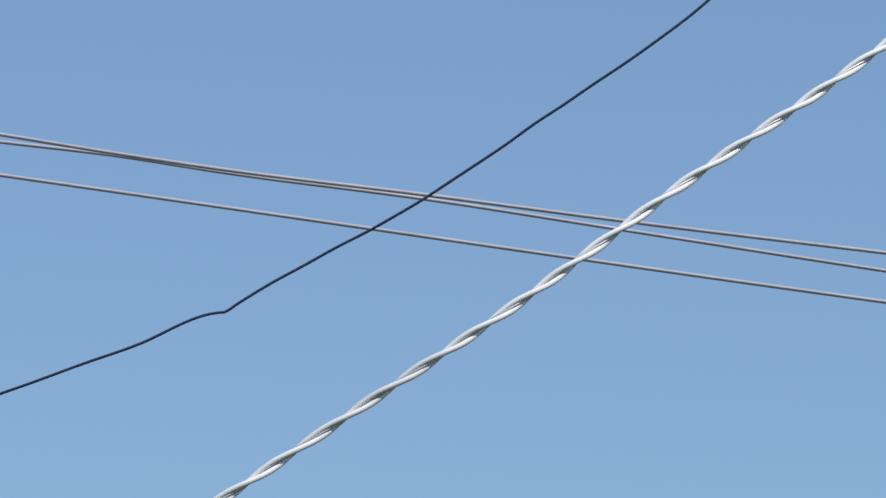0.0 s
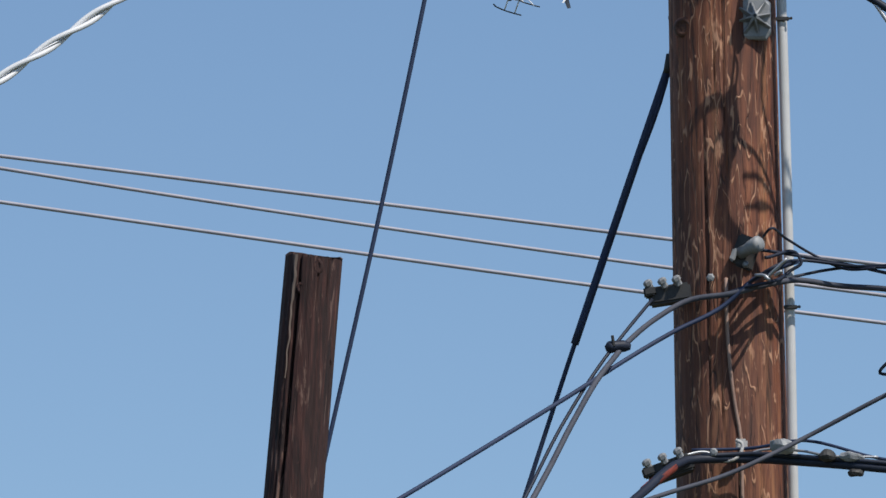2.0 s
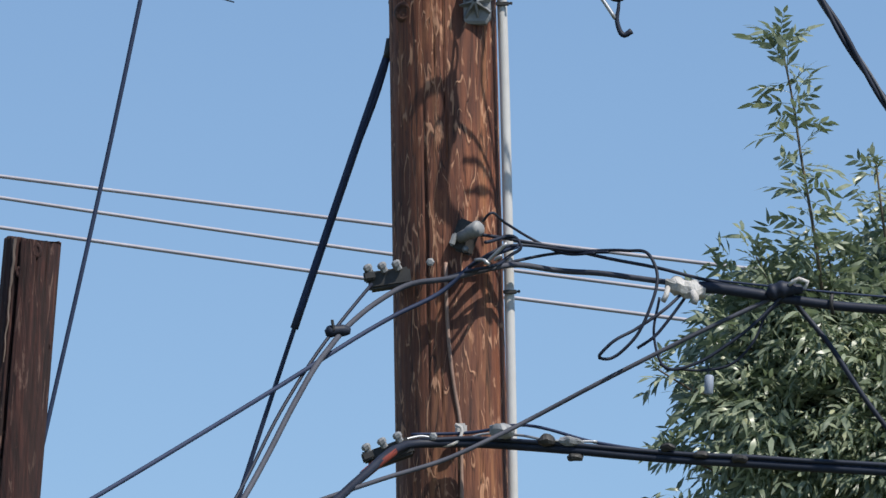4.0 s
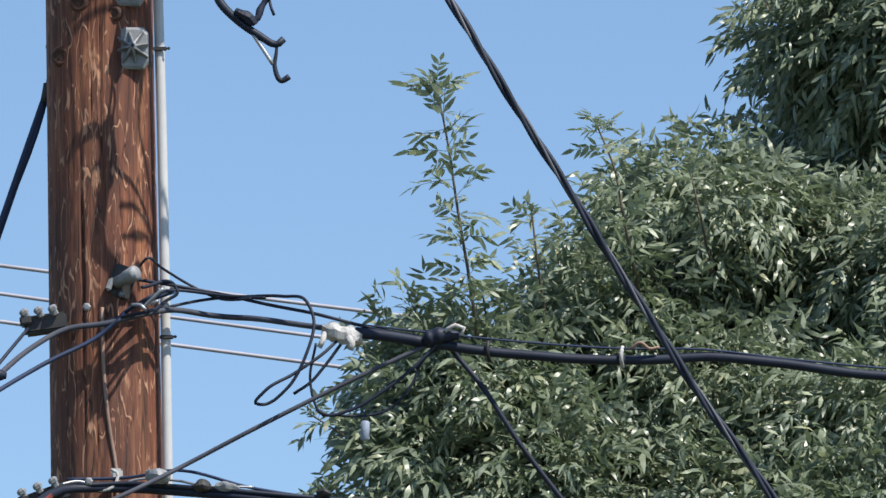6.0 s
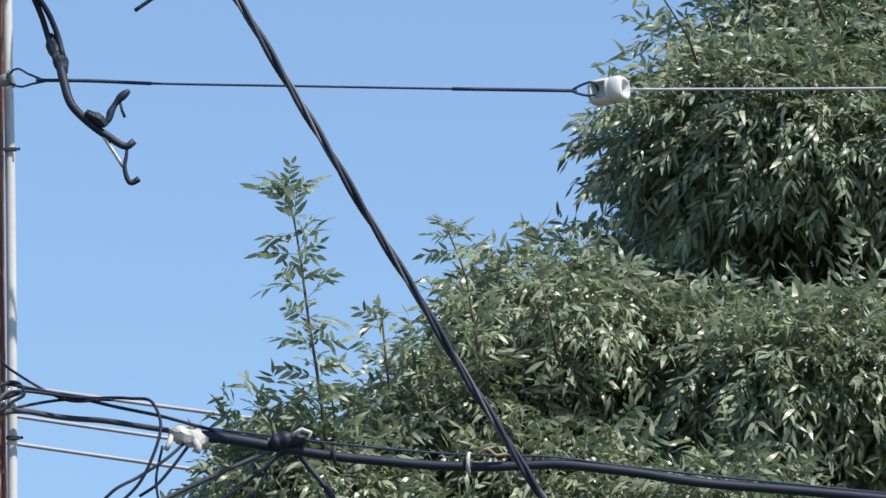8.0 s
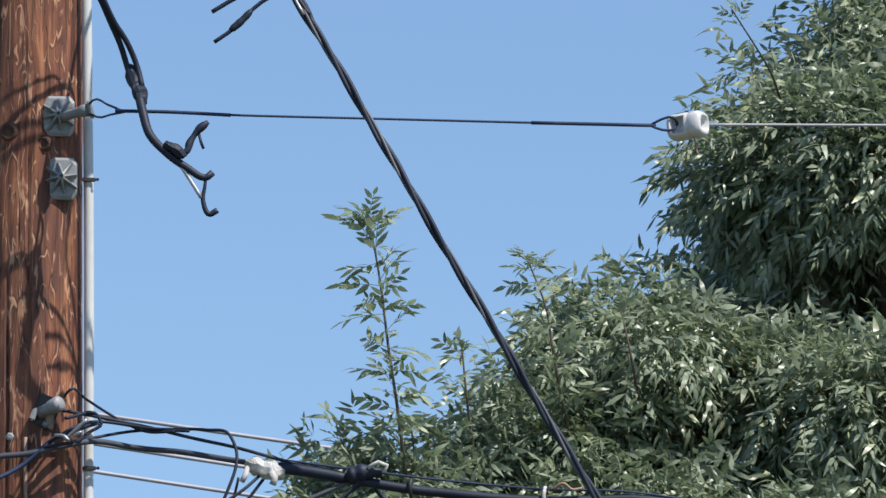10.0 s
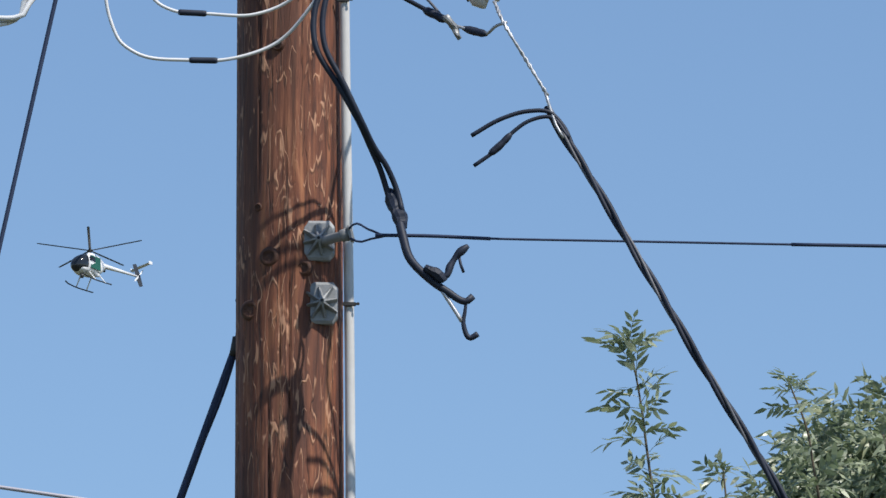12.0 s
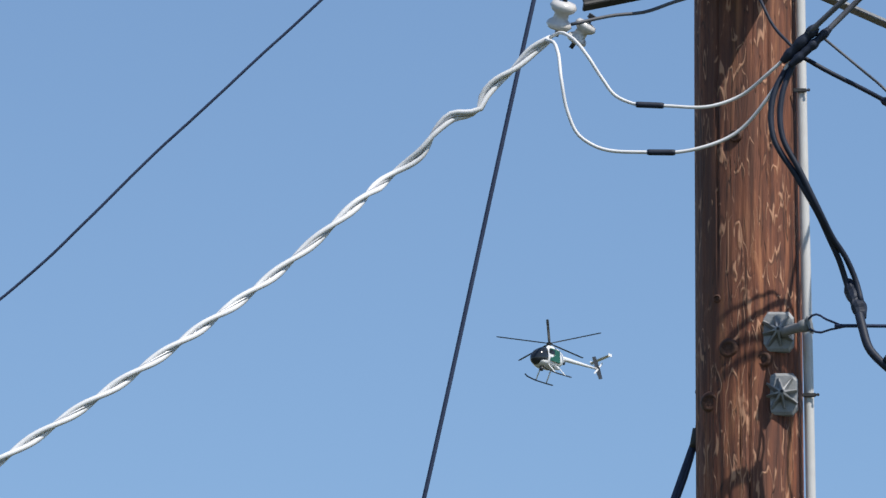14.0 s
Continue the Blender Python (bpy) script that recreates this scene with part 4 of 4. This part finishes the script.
# ---- lower bundle ----
o = Vector((0.0, 21.15, 5.21))
t = thing("lower_cable_bundle", o, "thick black cable bundle strapped round the pole", "cable")
tube("cable", local([(-1.6, 18.9, 3.3), (-0.298, 20.9, 5.082), (-0.215, 21.08, 5.184), (-0.186, 21.14, 5.207), (-0.014, 21.2, 5.220), (0.100, 21.15, 5.204), (0.186, 21.1, 5.188), (0.472, 21.1, 5.159), (0.758, 21.1, 5.140), (1.186, 21.1, 5.108), (6.0, 21.1, 4.9)], o), 0.0115, M_BLACK, t, "", 10, 0.04, 0.002)
tube("cable", local([(-0.15, 21.17, 5.225), (-0.014, 21.19, 5.232), (0.06, 21.16, 5.222), (0.186, 21.09, 5.200), (0.472, 21.09, 5.172), (0.758, 21.09, 5.155), (1.186, 21.09, 5.124), (6.0, 21.09, 4.93)], o), 0.0062, M_BLACK, t, "", 8, 0.04, 0.003)
tube("messenger", local([(-0.172, 21.2, 5.245), (-0.014, 21.2, 5.249), (0.101, 21.15, 5.258), (0.300, 21.1, 5.202), (0.472, 21.1, 5.175), (0.6, 21.09, 5.165)], o), 0.0042, M_DARK_WIRE, t, "", 7, 0.02)
tube("messenger", local([(-0.20, 21.18, 5.225), (-0.144, 21.2, 5.240), (-0.057, 21.2, 5.214), (-0.014, 21.19, 5.236), (0.101, 21.15, 5.232), (0.172, 21.09, 5.208), (0.30, 21.09, 5.203)], o), 0.0035, M_BARE, t, "pale bare tie wire", 7, 0.01)
tube("tie_wire", local([(-0.17, 21.2, 5.218), (-0.10, 21.19, 5.213), (-0.057, 21.19, 5.222), (-0.045, 21.2, 5.262), (-0.06, 21.2, 5.27)], o), 0.0045, M_TAPE, t, "pale tie wire", 7, 0.01)
tube("sleeve", local([(-0.290, 20.935, 5.097), (-0.252, 21.0, 5.140), (-0.218, 21.075, 5.180)], o), 0.0128, M_ORANGE, t, "red-orange protective sleeve", 10, 0.02)
for x, z, r in ((0.172, 5.204, 0.016), (0.243, 5.160, 0.012), (0.479, 5.183, 0.013), (0.56, 5.165, 0.011), (0.658, 5.152, 0.013)):
    crumpled("clip", local([(x - 0.018, 21.085, z), (x, 21.08, z + 0.003), (x + 0.018, 21.085, z - 0.002)], o), r * 0.85, M_DARK_STEEL, t, 0.005)
crumpled("clamp", local([(0.030, 21.14, 5.242), (0.060, 21.13, 5.240), (0.088, 21.13, 5.232)], o), 0.019, M_CAST, t, 0.007, "grey cast cable clamp")
crumpled("clamp", local([(0.205, 21.08, 5.205), (0.232, 21.075, 5.203), (0.262, 21.08, 5.198)], o), 0.0125, M_CAST, t, 0.006, "grey cast cable clamp")
part("tie_block", slab(0.03, 0.02, 0.028, 0.005), M_TAPE, t, "pale tie block", False, Matrix.Translation(Vector((-0.045, 21.225, 5.262)) - o))

# ---- upper level: arm, insulators and spliced leads ----
o = Vector((-0.10, 21.27, 7.47))
t = thing("bracket_arm", o, "galvanised steel bracket arm across the pole", "bracket")
part("arm", slab(0.032, 0.010, 0.50, 0.002), M_DARK_STEEL, t, "", False, along(Vector((-0.30, 21.235, 7.452)) - o, Vector((-0.50, 21.19, 7.398)) - o) @ Matrix.Translation((0, 0, -0.02)) @ Matrix.Rotation(0.35, 4, "Z"))
part("arm", slab(0.034, 0.010, 0.46, 0.002), M_STEEL, t, "", False, along(Vector((0.1928, 21.47, 7.462)) - o, Vector((0.3354, 21.44, 7.3891)) - o) @ Matrix.Rotation(-0.35, 4, "Z"))
part("flange", slab(0.008, 0.035, 0.50, 0.002), M_DARK_STEEL, t, "", False, along(Vector((-0.30, 21.245, 7.468)) - o, Vector((-0.50, 21.20, 7.414)) - o) @ Matrix.Translation((0, 0, -0.02)))
# unseen block, added and sized to cast the shadow on the pole's upper left
part("shade_yoke", slab(0.30, 0.20, 0.12, 0.006), M_STEEL, t, "", False, pose(-0.025, -0.12, 0.14))
part("bolt", lathe([(0.014, 0), (0.014, 0.012), (0.009, 0.02)], 6), M_DARK_STEEL, t, "", False, pose(0.02, -0.095, 0.085, 90))
part("spacer", lathe([(0.02, 0), (0.02, 0.09)], 12), M_DARK_STEEL, t, "", False, pose(0.02, -0.005, 0.085, 90))
BELL = [(0.010, -0.040), (0.026, -0.038), (0.034, -0.028), (0.030, -0.018), (0.020, -0.010), (0.019, 0.004), (0.030, 0.012), (0.036, 0.022), (0.030, 0.034), (0.012, 0.038)]


def spool(o, axis, scale, label):
    t = thing("spool_insulator", o, label, "insulator", "white insulators on the arm")
    part("body", lathe([(r * scale, z * scale) for r, z in BELL], 24), M_PORCELAIN, t, "", True, along((0, 0, 0), axis))
    part("pin", lathe([(0.006, -0.058 * scale), (0.006, 0.055 * scale)], 10), M_DARK_STEEL, t, "", False, along((0, 0, 0), axis))
    part("nut", lathe([(0.011, 0.05 * scale), (0.011, 0.064 * scale)], 6), M_DARK_STEEL, t, "", False, along((0, 0, 0), axis))
    return t


spool(Vector((-0.572, 21.15, 7.362)), (0.25, -0.45, 0.9), 1.0, "white porcelain spool insulator holding the twisted cable")
spool(Vector((-0.520, 21.16, 7.318)), (0.55, -0.3, 0.75), 0.85, "white porcelain spool insulator beside the cable end")
BELL = [(0.012, -0.052), (0.020, -0.050), (0.038, -0.030), (0.040, -0.022), (0.022, -0.004), (0.020, 0.004), (0.036, 0.010), (0.038, 0.018), (0.030, 0.022), (0.037, 0.030), (0.036, 0.040), (0.018, 0.046)]
spool(Vector((0.417, 21.000, 7.149)), Vector((0.481, 21.000, 7.179)) - Vector((0.356, 21.000, 7.127)) + Vector((0, -0.03, 0)), 1.0, "ribbed white insulator hanging in a dark clevis")
o = Vector((0.348, 21.020, 7.278))
t = thing("insulator_clevis", o, "dark steel clevis straps holding the ribbed insulator", "bracket")
tube("strap", local([(0.2941, 21.4, 7.3959), (0.348, 21.020, 7.278), (0.349, 21.000, 7.220), (0.356, 21.000, 7.175), (0.368, 21.000, 7.127)], o), 0.0062, M_DARK_STEEL, t, "", 8, 0.012)
tube("strap", local([(0.335, 21.4, 7.3892), (0.415, 21.020, 7.283), (0.439, 21.000, 7.228), (0.458, 21.000, 7.183), (0.471, 21.000, 7.152)], o), 0.0058, M_DARK_STEEL, t, "", 8, 0.012)
wire("arm_wire", [(-0.546, 21.12, 7.329), (-0.431, 21.15, 7.362), (-0.36, 21.17, 7.375), (-0.278, 21.2, 7.412), (-0.15, 21.24, 7.46)], 0.0046, M_GREY_CABLE, "grey tie wire from the insulator to the pole", "wire")


def spliced_lead(pts, a, b, label):
    o = Vector(pts[0])
    t = thing("spliced_lead", o, label, "cable", "white leads with black splices")
    tube("lead", local(pts, o), 0.0046, M_WHITE_CABLE, t, "", 8, 0.012)
    tube("splice", local([a, Vector(a).lerp(Vector(b), 0.5), b], o), lambda u: 0.0082 if 0.03 < u < 0.97 else 0.0068, M_BLACK, t, "black splice sleeve", 12, 0.005)


spliced_lead([(-0.600, 21.1, 7.288), (-0.575, 21.08, 7.296), (-0.548, 21.05, 7.278), (-0.499, 21.0, 7.211), (-0.463, 21.0, 7.154), (-0.426, 21.0, 7.106), (-0.382, 21.0, 7.086), (-0.295, 21.0, 7.080), (-0.179, 21.0, 7.080), (-0.107, 21.0, 7.107), (-0.0348, 20.96, 7.1562), (0.0199, 20.94, 7.2022)],
             (-0.375, 21.0, 7.0835), (-0.303, 21.0, 7.0805), "white lead with a black splice curving to the pole")
spliced_lead([(-0.610, 21.1, 7.282), (-0.590, 21.07, 7.268), (-0.578, 21.04, 7.235), (-0.567, 21.0, 7.151), (-0.549, 21.0, 7.061), (-0.520, 21.0, 7.001), (-0.483, 21.0, 6.975), (-0.345, 21.0, 6.957), (-0.273, 21.0, 6.957), (-0.208, 21.0, 6.969), (-0.121, 21.0, 7.006), (-0.0348, 20.96, 7.0934), (0.0199, 20.94, 7.1824)],
             (-0.345, 21.0, 6.957), (-0.273, 21.0, 6.9565), "longer white lead with a black splice curving to the pole")

o = Vector((0.0299, 20.95, 7.195))
t = thing("tap_connector", o, "black taped tap connectors in front of the pole", "connector")
tube("connector", local([(0.0001, 20.94, 7.1821), (0.0348, 20.92, 7.2118), (0.0894, 20.9, 7.2644)], o), taped(2, 0.0145, 0.3, 8), M_BLACK, t, "", 10, 0.005)
tube("connector", local([(0.0199, 20.92, 7.1651), (0.0696, 20.91, 7.2098), (0.1242, 20.905, 7.2624)], o), taped(5, 0.012, 0.3, 8), M_BLACK, t, "", 10, 0.005)
tube("lead", local([(0.0666, 20.9, 7.2455), (0.1669, 20.85, 7.3288), (0.2975, 20.8, 7.4197), (0.95, 20.7, 7.85), (4.0, 20.2, 9.5)], o), 0.0075, M_GREY_CABLE, t, "", 8, 0.02)
tube("lead", local([(0.0954, 20.91, 7.2346), (0.2036, 20.91, 7.3458), (0.3259, 20.83, 7.444), (0.98, 20.72, 7.88), (4.0, 20.25, 9.55)], o), 0.0075, M_GREY_CABLE, t, "", 8, 0.02)
tube("lead", local([(-0.10, 21.25, 7.52), (-0.0575, 21.02, 7.3699), (-0.0208, 20.99, 7.2874), (0.0279, 20.95, 7.2218)], o), 0.0042, M_BLACK, t, "", 8, 0.02)
tube("lead", local([(0.0448, 20.95, 7.2019), (0.1043, 20.95, 7.1662), (0.2065, 21.0, 7.1259), (0.2952, 21.09, 7.1015), (0.3358, 21.05, 7.069)], o), 0.0062, M_BLACK, t, "", 8, 0.02)
tube("lead", local([(0.0846, 20.95, 7.2649), (0.1103, 20.97, 7.2490), (0.2065, 21.0, 7.1747), (0.258, 21.05, 7.144), (0.301, 21.0, 7.081)], o), 0.0036, M_GREY_CABLE, t, "", 8, 0.02)
tube("crimp", local([(0.255, 21.02, 7.103), (0.285, 21.0, 7.083), (0.31, 21.0, 7.068)], o), taped(8, 0.0105), M_BLACK, t, "", 8, 0.005)
tube("crimp", local([(0.355, 21.0, 7.050), (0.385, 20.98, 7.036), (0.415, 20.95, 7.021)], o), taped(9, 0.0105), M_BLACK, t, "", 8, 0.005)
crumpled("clamp", local([(0.300, 21.0, 7.082), (0.318, 20.99, 7.068), (0.338, 21.0, 7.040), (0.348, 21.0, 7.020)], o), 0.0095, M_STEEL, t, 0.007, "grey bolted clamp")
tube("tail", local([(0.335, 21.0, 7.056), (0.385, 20.98, 7.036), (0.415, 20.95, 7.022), (0.440, 20.92, 7.036), (0.465, 20.9, 7.040)], o), 0.0040, M_BARE, t, "bare bright wire", 8, 0.01)

# two black leads that fall from the connectors to a knotted end
o = Vector((0.025, 20.95, 7.175))
t = thing("hanging_taps", o, "black cut leads hanging loose with taped ends", "cable")
LINE = [(0.0249, 20.95, 7.1778), (-0.0139, 20.94, 7.0962), (-0.0159, 20.93, 6.984), (0.0469, 20.93, 6.8724), (0.1039, 20.95, 6.7736), (0.1301, 20.99, 6.7244), (0.1533, 21.02, 6.6797), (0.1745, 21.04, 6.6173), (0.1914, 21.03, 6.5628)]
tube("lead", local([Vector(q) + Vector((-0.007, 0, 0)) for q in LINE], o), 0.0080, M_BLACK, t, "", 8, 0.015)
tube("lead", local([Vector(q) + Vector((0.007 + 0.010 * math.sin(i * 1.1), -0.008, 0.004)) for i, q in enumerate(LINE)], o), 0.0074, M_BLACK, t, "", 8, 0.015)
crumpled("splice", local([(0.1685, 21.05, 6.6317), (0.1825, 21.04, 6.5954), (0.1945, 21.03, 6.563), (0.2024, 21.02, 6.5244)], o), 0.0175, M_BLACK, t, 0.006)
tube("tail", local([(0.1954, 21.03, 6.5518), (0.2062, 21.0, 6.4967), (0.226, 20.98, 6.433), (0.259, 20.98, 6.397), (0.317, 20.98, 6.353), (0.372, 20.98, 6.328), (0.385, 20.98, 6.340)], o), lambda u: 0.0125 - 0.0035 * u, M_BLACK, t, "", 10, 0.01)
crumpled("splice", local([(0.262, 20.975, 6.412), (0.29, 20.97, 6.396), (0.312, 20.975, 6.378)], o), 0.0145, M_BLACK, t, 0.006)
tube("tail", local([(0.300, 20.975, 6.386), (0.315, 20.975, 6.390), (0.327, 20.98, 6.419), (0.346, 20.98, 6.449), (0.372, 20.98, 6.472)], o), taped(2, 0.0095, 0.4), M_BLACK, t, "", 8, 0.006)
tube("tail", local([(0.349, 20.98, 6.441), (0.354, 20.98, 6.42), (0.361, 20.98, 6.402)], o), 0.0038, M_BLACK, t)
tube("stripped_tail", local([(0.306, 20.98, 6.354), (0.332, 20.98, 6.314), (0.357, 20.98, 6.274)], o), 0.0052, M_BARE, t, "bare bright conductor", 8)
tube("tail", local([(0.368, 20.98, 6.330), (0.365, 20.98, 6.300), (0.361, 20.98, 6.270), (0.379, 20.98, 6.231), (0.398, 20.98, 6.242)], o), lambda u: 0.0035 + 0.0045 * u, M_BLACK, t, "", 8, 0.006)

# ---- cut ends and silver grip at the top of the black twisted cable ----
o = Vector((0.588, 20.9, 6.79))
t = thing("cut_leads", o, "two black cut leads bent back from the twisted cable", "cable")
tube("lead", local([(0.377, 20.9, 6.741), (0.451, 20.9, 6.785), (0.523, 20.9, 6.807), (0.575, 20.9, 6.805), (0.610, 20.9, 6.770), (0.640, 20.89, 6.70)], o), 0.0058, M_BLACK, t, "", 8, 0.012)
tube("lead", local([(0.384, 20.9, 6.662), (0.437, 20.9, 6.702), (0.480, 20.9, 6.749), (0.523, 20.9, 6.781), (0.578, 20.9, 6.792), (0.625, 20.89, 6.735)], o), 0.0052, M_BLACK, t, "", 8, 0.012)
tube("splice", local([(0.423, 20.9, 6.692), (0.450, 20.9, 6.716), (0.478, 20.9, 6.747)], o), taped(1, 0.0092, 0.15), M_BLACK, t, "", 10, 0.005)
twisted("dead_end_grip", [(0.435, 20.96, 7.11), (0.458, 20.9, 7.038), (0.515, 20.9, 6.942), (0.571, 20.9, 6.848)], [("strand", 0.0026, 0.0034, M_BARE, 0.0, ""), ("strand", 0.0026, 0.0034, M_BARE, math.pi, "")], 0.045, "bright twisted wire grip hanging from the insulator", "wire")
wire("messenger_tail", [(0.565, 20.9, 6.856), (0.580, 20.9, 6.806), (0.592, 20.895, 6.77), (0.612, 20.89, 6.735)], 0.0040, M_BARE, "bare messenger wire between grip and cable", "wire")


# ---- helicopter ----
def loft(stations, segs=20, power=2.3):
    """Skin through sections (x, half width, centre height, half height)."""
    bm = bmesh.new()
    rings = []
    for x, hw, zc, hh in stations:
        ring = []
        for k in range(segs):
            w = 2 * math.pi * k / segs
            c, s = math.cos(w), math.sin(w)
            ring.append(bm.verts.new((x, hw * math.copysign(abs(c) ** (2 / power), c), zc + hh * math.copysign(abs(s) ** (2 / power), s))))
        rings.append(ring)
    for a, b in zip(rings, rings[1:]):
        for k in range(segs):
            bm.faces.new((a[k], a[(k + 1) % segs], b[(k + 1) % segs], b[k]))
    bm.faces.new(rings[0][::-1])
    bm.faces.new(rings[-1])
    bmesh.ops.recalc_face_normals(bm, faces=bm.faces)
    return bm


def blade_bm(x0, x1, chord, thick):
    return loft([(x0, chord * 0.35, 0, thick), (x0 + 0.25, chord / 2, 0, thick), (x1 - 0.1, chord / 2, -0.02, thick * 0.7), (x1, chord * 0.3, -0.02, thick * 0.5)], 8, 2.0)


def helicopter(o, heading, bank, pitch):
    h = thing("helicopter", o, "white and green light helicopter with dark canopy, in flight", "helicopter")
    h.rotation_euler = (radians(bank), radians(pitch), radians(heading))
    part("cabin", loft([(-1.35, 0.16, 0.35, 0.22), (-1.0, 0.38, 0.22, 0.48), (-0.5, 0.58, 0.06, 0.72), (0.0, 0.67, 0.0, 0.80), (0.45, 0.69, -0.02, 0.80), (0.78, 0.68, -0.04, 0.77)], 28), M_PAINT_WHITE, h, "white painted cabin", True)
    part("canopy", loft([(0.785, 0.682, -0.02, 0.765), (1.1, 0.64, -0.06, 0.68), (1.4, 0.54, -0.13, 0.55), (1.62, 0.38, -0.2, 0.38), (1.76, 0.16, -0.26, 0.16), (1.78, 0.03, -0.27, 0.03)], 28), M_CANOPY, h, "dark tinted bubble canopy", True)
    part("chin", loft([(0.76, 0.60, -0.50, 0.335), (1.15, 0.52, -0.48, 0.28), (1.5, 0.32, -0.42, 0.18), (1.66, 0.12, -0.38, 0.08)], 20), M_PAINT_WHITE, h, "", True)
    for s in (1, -1):
        part("door", slab(1.0, 0.05, 1.0, 0.02), M_PAINT_GREEN, h, "green door panel", False, pose(0.10, 0.655 * s, 0.06, 0, 0, 0))
        win = part("window", slab(0.55, 0.02, 0.38, 0.01), M_CANOPY, h, "", False, pose(0.42, 0.685 * s, 0.26, 0, 0, 0))
        part("window_frame", slab(0.60, 0.012, 0.03, 0.004), M_PAINT_WHITE, win, "", False, pose(0, 0, -0.2))
        for x in (0.55, -0.45):
            part("strut", loft([(0, 0.045, 0, 0.06), (0.5, 0.04, 0, 0.05), (0.98, 0.035, 0, 0.045)], 8), M_PAINT_WHITE, h, "", True, along((x, 0.42 * s, -0.65), (x - 0.06, 0.95 * s, -1.36)) @ Matrix.Rotation(-math.pi / 2, 4, "Y"))
        sk = tube("skid", [(-1.15, 0.96 * s, -1.36), (-0.8, 0.96 * s, -1.38), (1.1, 0.96 * s, -1.38), (1.4, 0.96 * s, -1.33), (1.58, 0.96 * s, -1.22)], 0.05, M_PAINT_DARK, h, "", 8, 0.15)
    part("doghouse", loft([(-1.2, 0.14, 0.62, 0.12), (-0.75, 0.24, 0.76, 0.2), (-0.2, 0.27, 0.86, 0.22), (0.25, 0.22, 0.86, 0.18), (0.45, 0.1, 0.8, 0.08)], 16), M_PAINT_WHITE, h, "", True)
    part("mast", lathe([(0.10, 0.98), (0.09, 1.2), (0.20, 1.22), (0.22, 1.30), (0.12, 1.36)], 14), M_PAINT_DARK, h, "", True)
    for k in range(5):
        part("rotor_blade", blade_bm(0.2, 3.95, 0.19, 0.022), M_PAINT_DARK, h, "", False, Matrix.Translation((0, 0, 1.27)) @ Matrix.Rotation(math.pi * 2 * k / 5 + 0.77, 4, "Z") @ Matrix.Rotation(radians(-2.5), 4, "Y"))
    part("tail_boom", loft([(-4.75, 0.07, 0.62, 0.07), (-3.0, 0.11, 0.54, 0.12), (-1.6, 0.16, 0.46, 0.17), (-1.05, 0.2, 0.40, 0.22)], 16), M_PAINT_WHITE, h, "", True)
    fin = part("tail_fin", loft([(-0.75, 0.03, 0, 0.2), (0.0, 0.045, 0, 0.26), (0.95, 0.03, 0, 0.2)], 12, 2), M_PAINT_DARK, h, "dark swept tail fin", False, Matrix.Translation((-4.8, 0, 0.62)) @ Matrix.Rotation(radians(-68), 4, "Y"))
    st = part("stabilizer", loft([(-0.95, 0.17, 0, 0.03), (0.0, 0.2, 0, 0.04), (0.95, 0.17, 0, 0.03)], 10, 2), M_PAINT_WHITE, h, "", False, Matrix.Translation((-5.15, 0, 1.50)) @ Matrix.Rotation(math.pi / 2, 4, "Z"))
    for s in (1, -1):
        part("end_plate", slab(0.04, 0.34, 0.24, 0.01), M_PAINT_WHITE, st, "", False, pose(0.95 * s, 0, 0))
    part("tail_skid", lathe([(0.03, 0), (0.02, 0.5)], 8), M_PAINT_DARK, h, "", False, along((-4.7, 0, 0.3), (-4.95, 0, -0.1)))
    hub = part("tail_rotor", lathe([(0.07, -0.12), (0.07, 0.05), (0.04, 0.09)], 10), M_PAINT_DARK, h, "", False, Matrix.Translation((-4.72, 0.18, 0.62)) @ Matrix.Rotation(-math.pi / 2, 4, "X"))
    for k in range(2):
        part("tail_blade", blade_bm(0.05, 0.70, 0.13, 0.012), M_PAINT_WHITE, hub, "", False, Matrix.Rotation(math.pi * k + 0.9, 4, "Z"))
    part("camera_ball", lathe([(0.04, -0.19), (0.12, -0.15), (0.17, 0.0), (0.12, 0.13), (0.06, 0.16)], 14), M_PAINT_DARK, h, "black sensor ball", True, pose(0.95, 0.1, -0.98))
    part("exhaust", lathe([(0.14, 0), (0.13, 0.22), (0.09, 0.22)], 14), M_PAINT_DARK, h, "", True, along((-1.2, 0, 0.12), (-1.6, 0, 0.10)))
    part("searchlight", lathe([(0.04, 0), (0.13, 0.05), (0.15, 0.28), (0.12, 0.29)], 14), M_PAINT_WHITE, h, "", True, along((-0.3, 0.55, -0.78), (0.1, 0.62, -0.86)))
    return h


helicopter(Vector((-16.9, 590, 136.6)), 225, 9, -6)
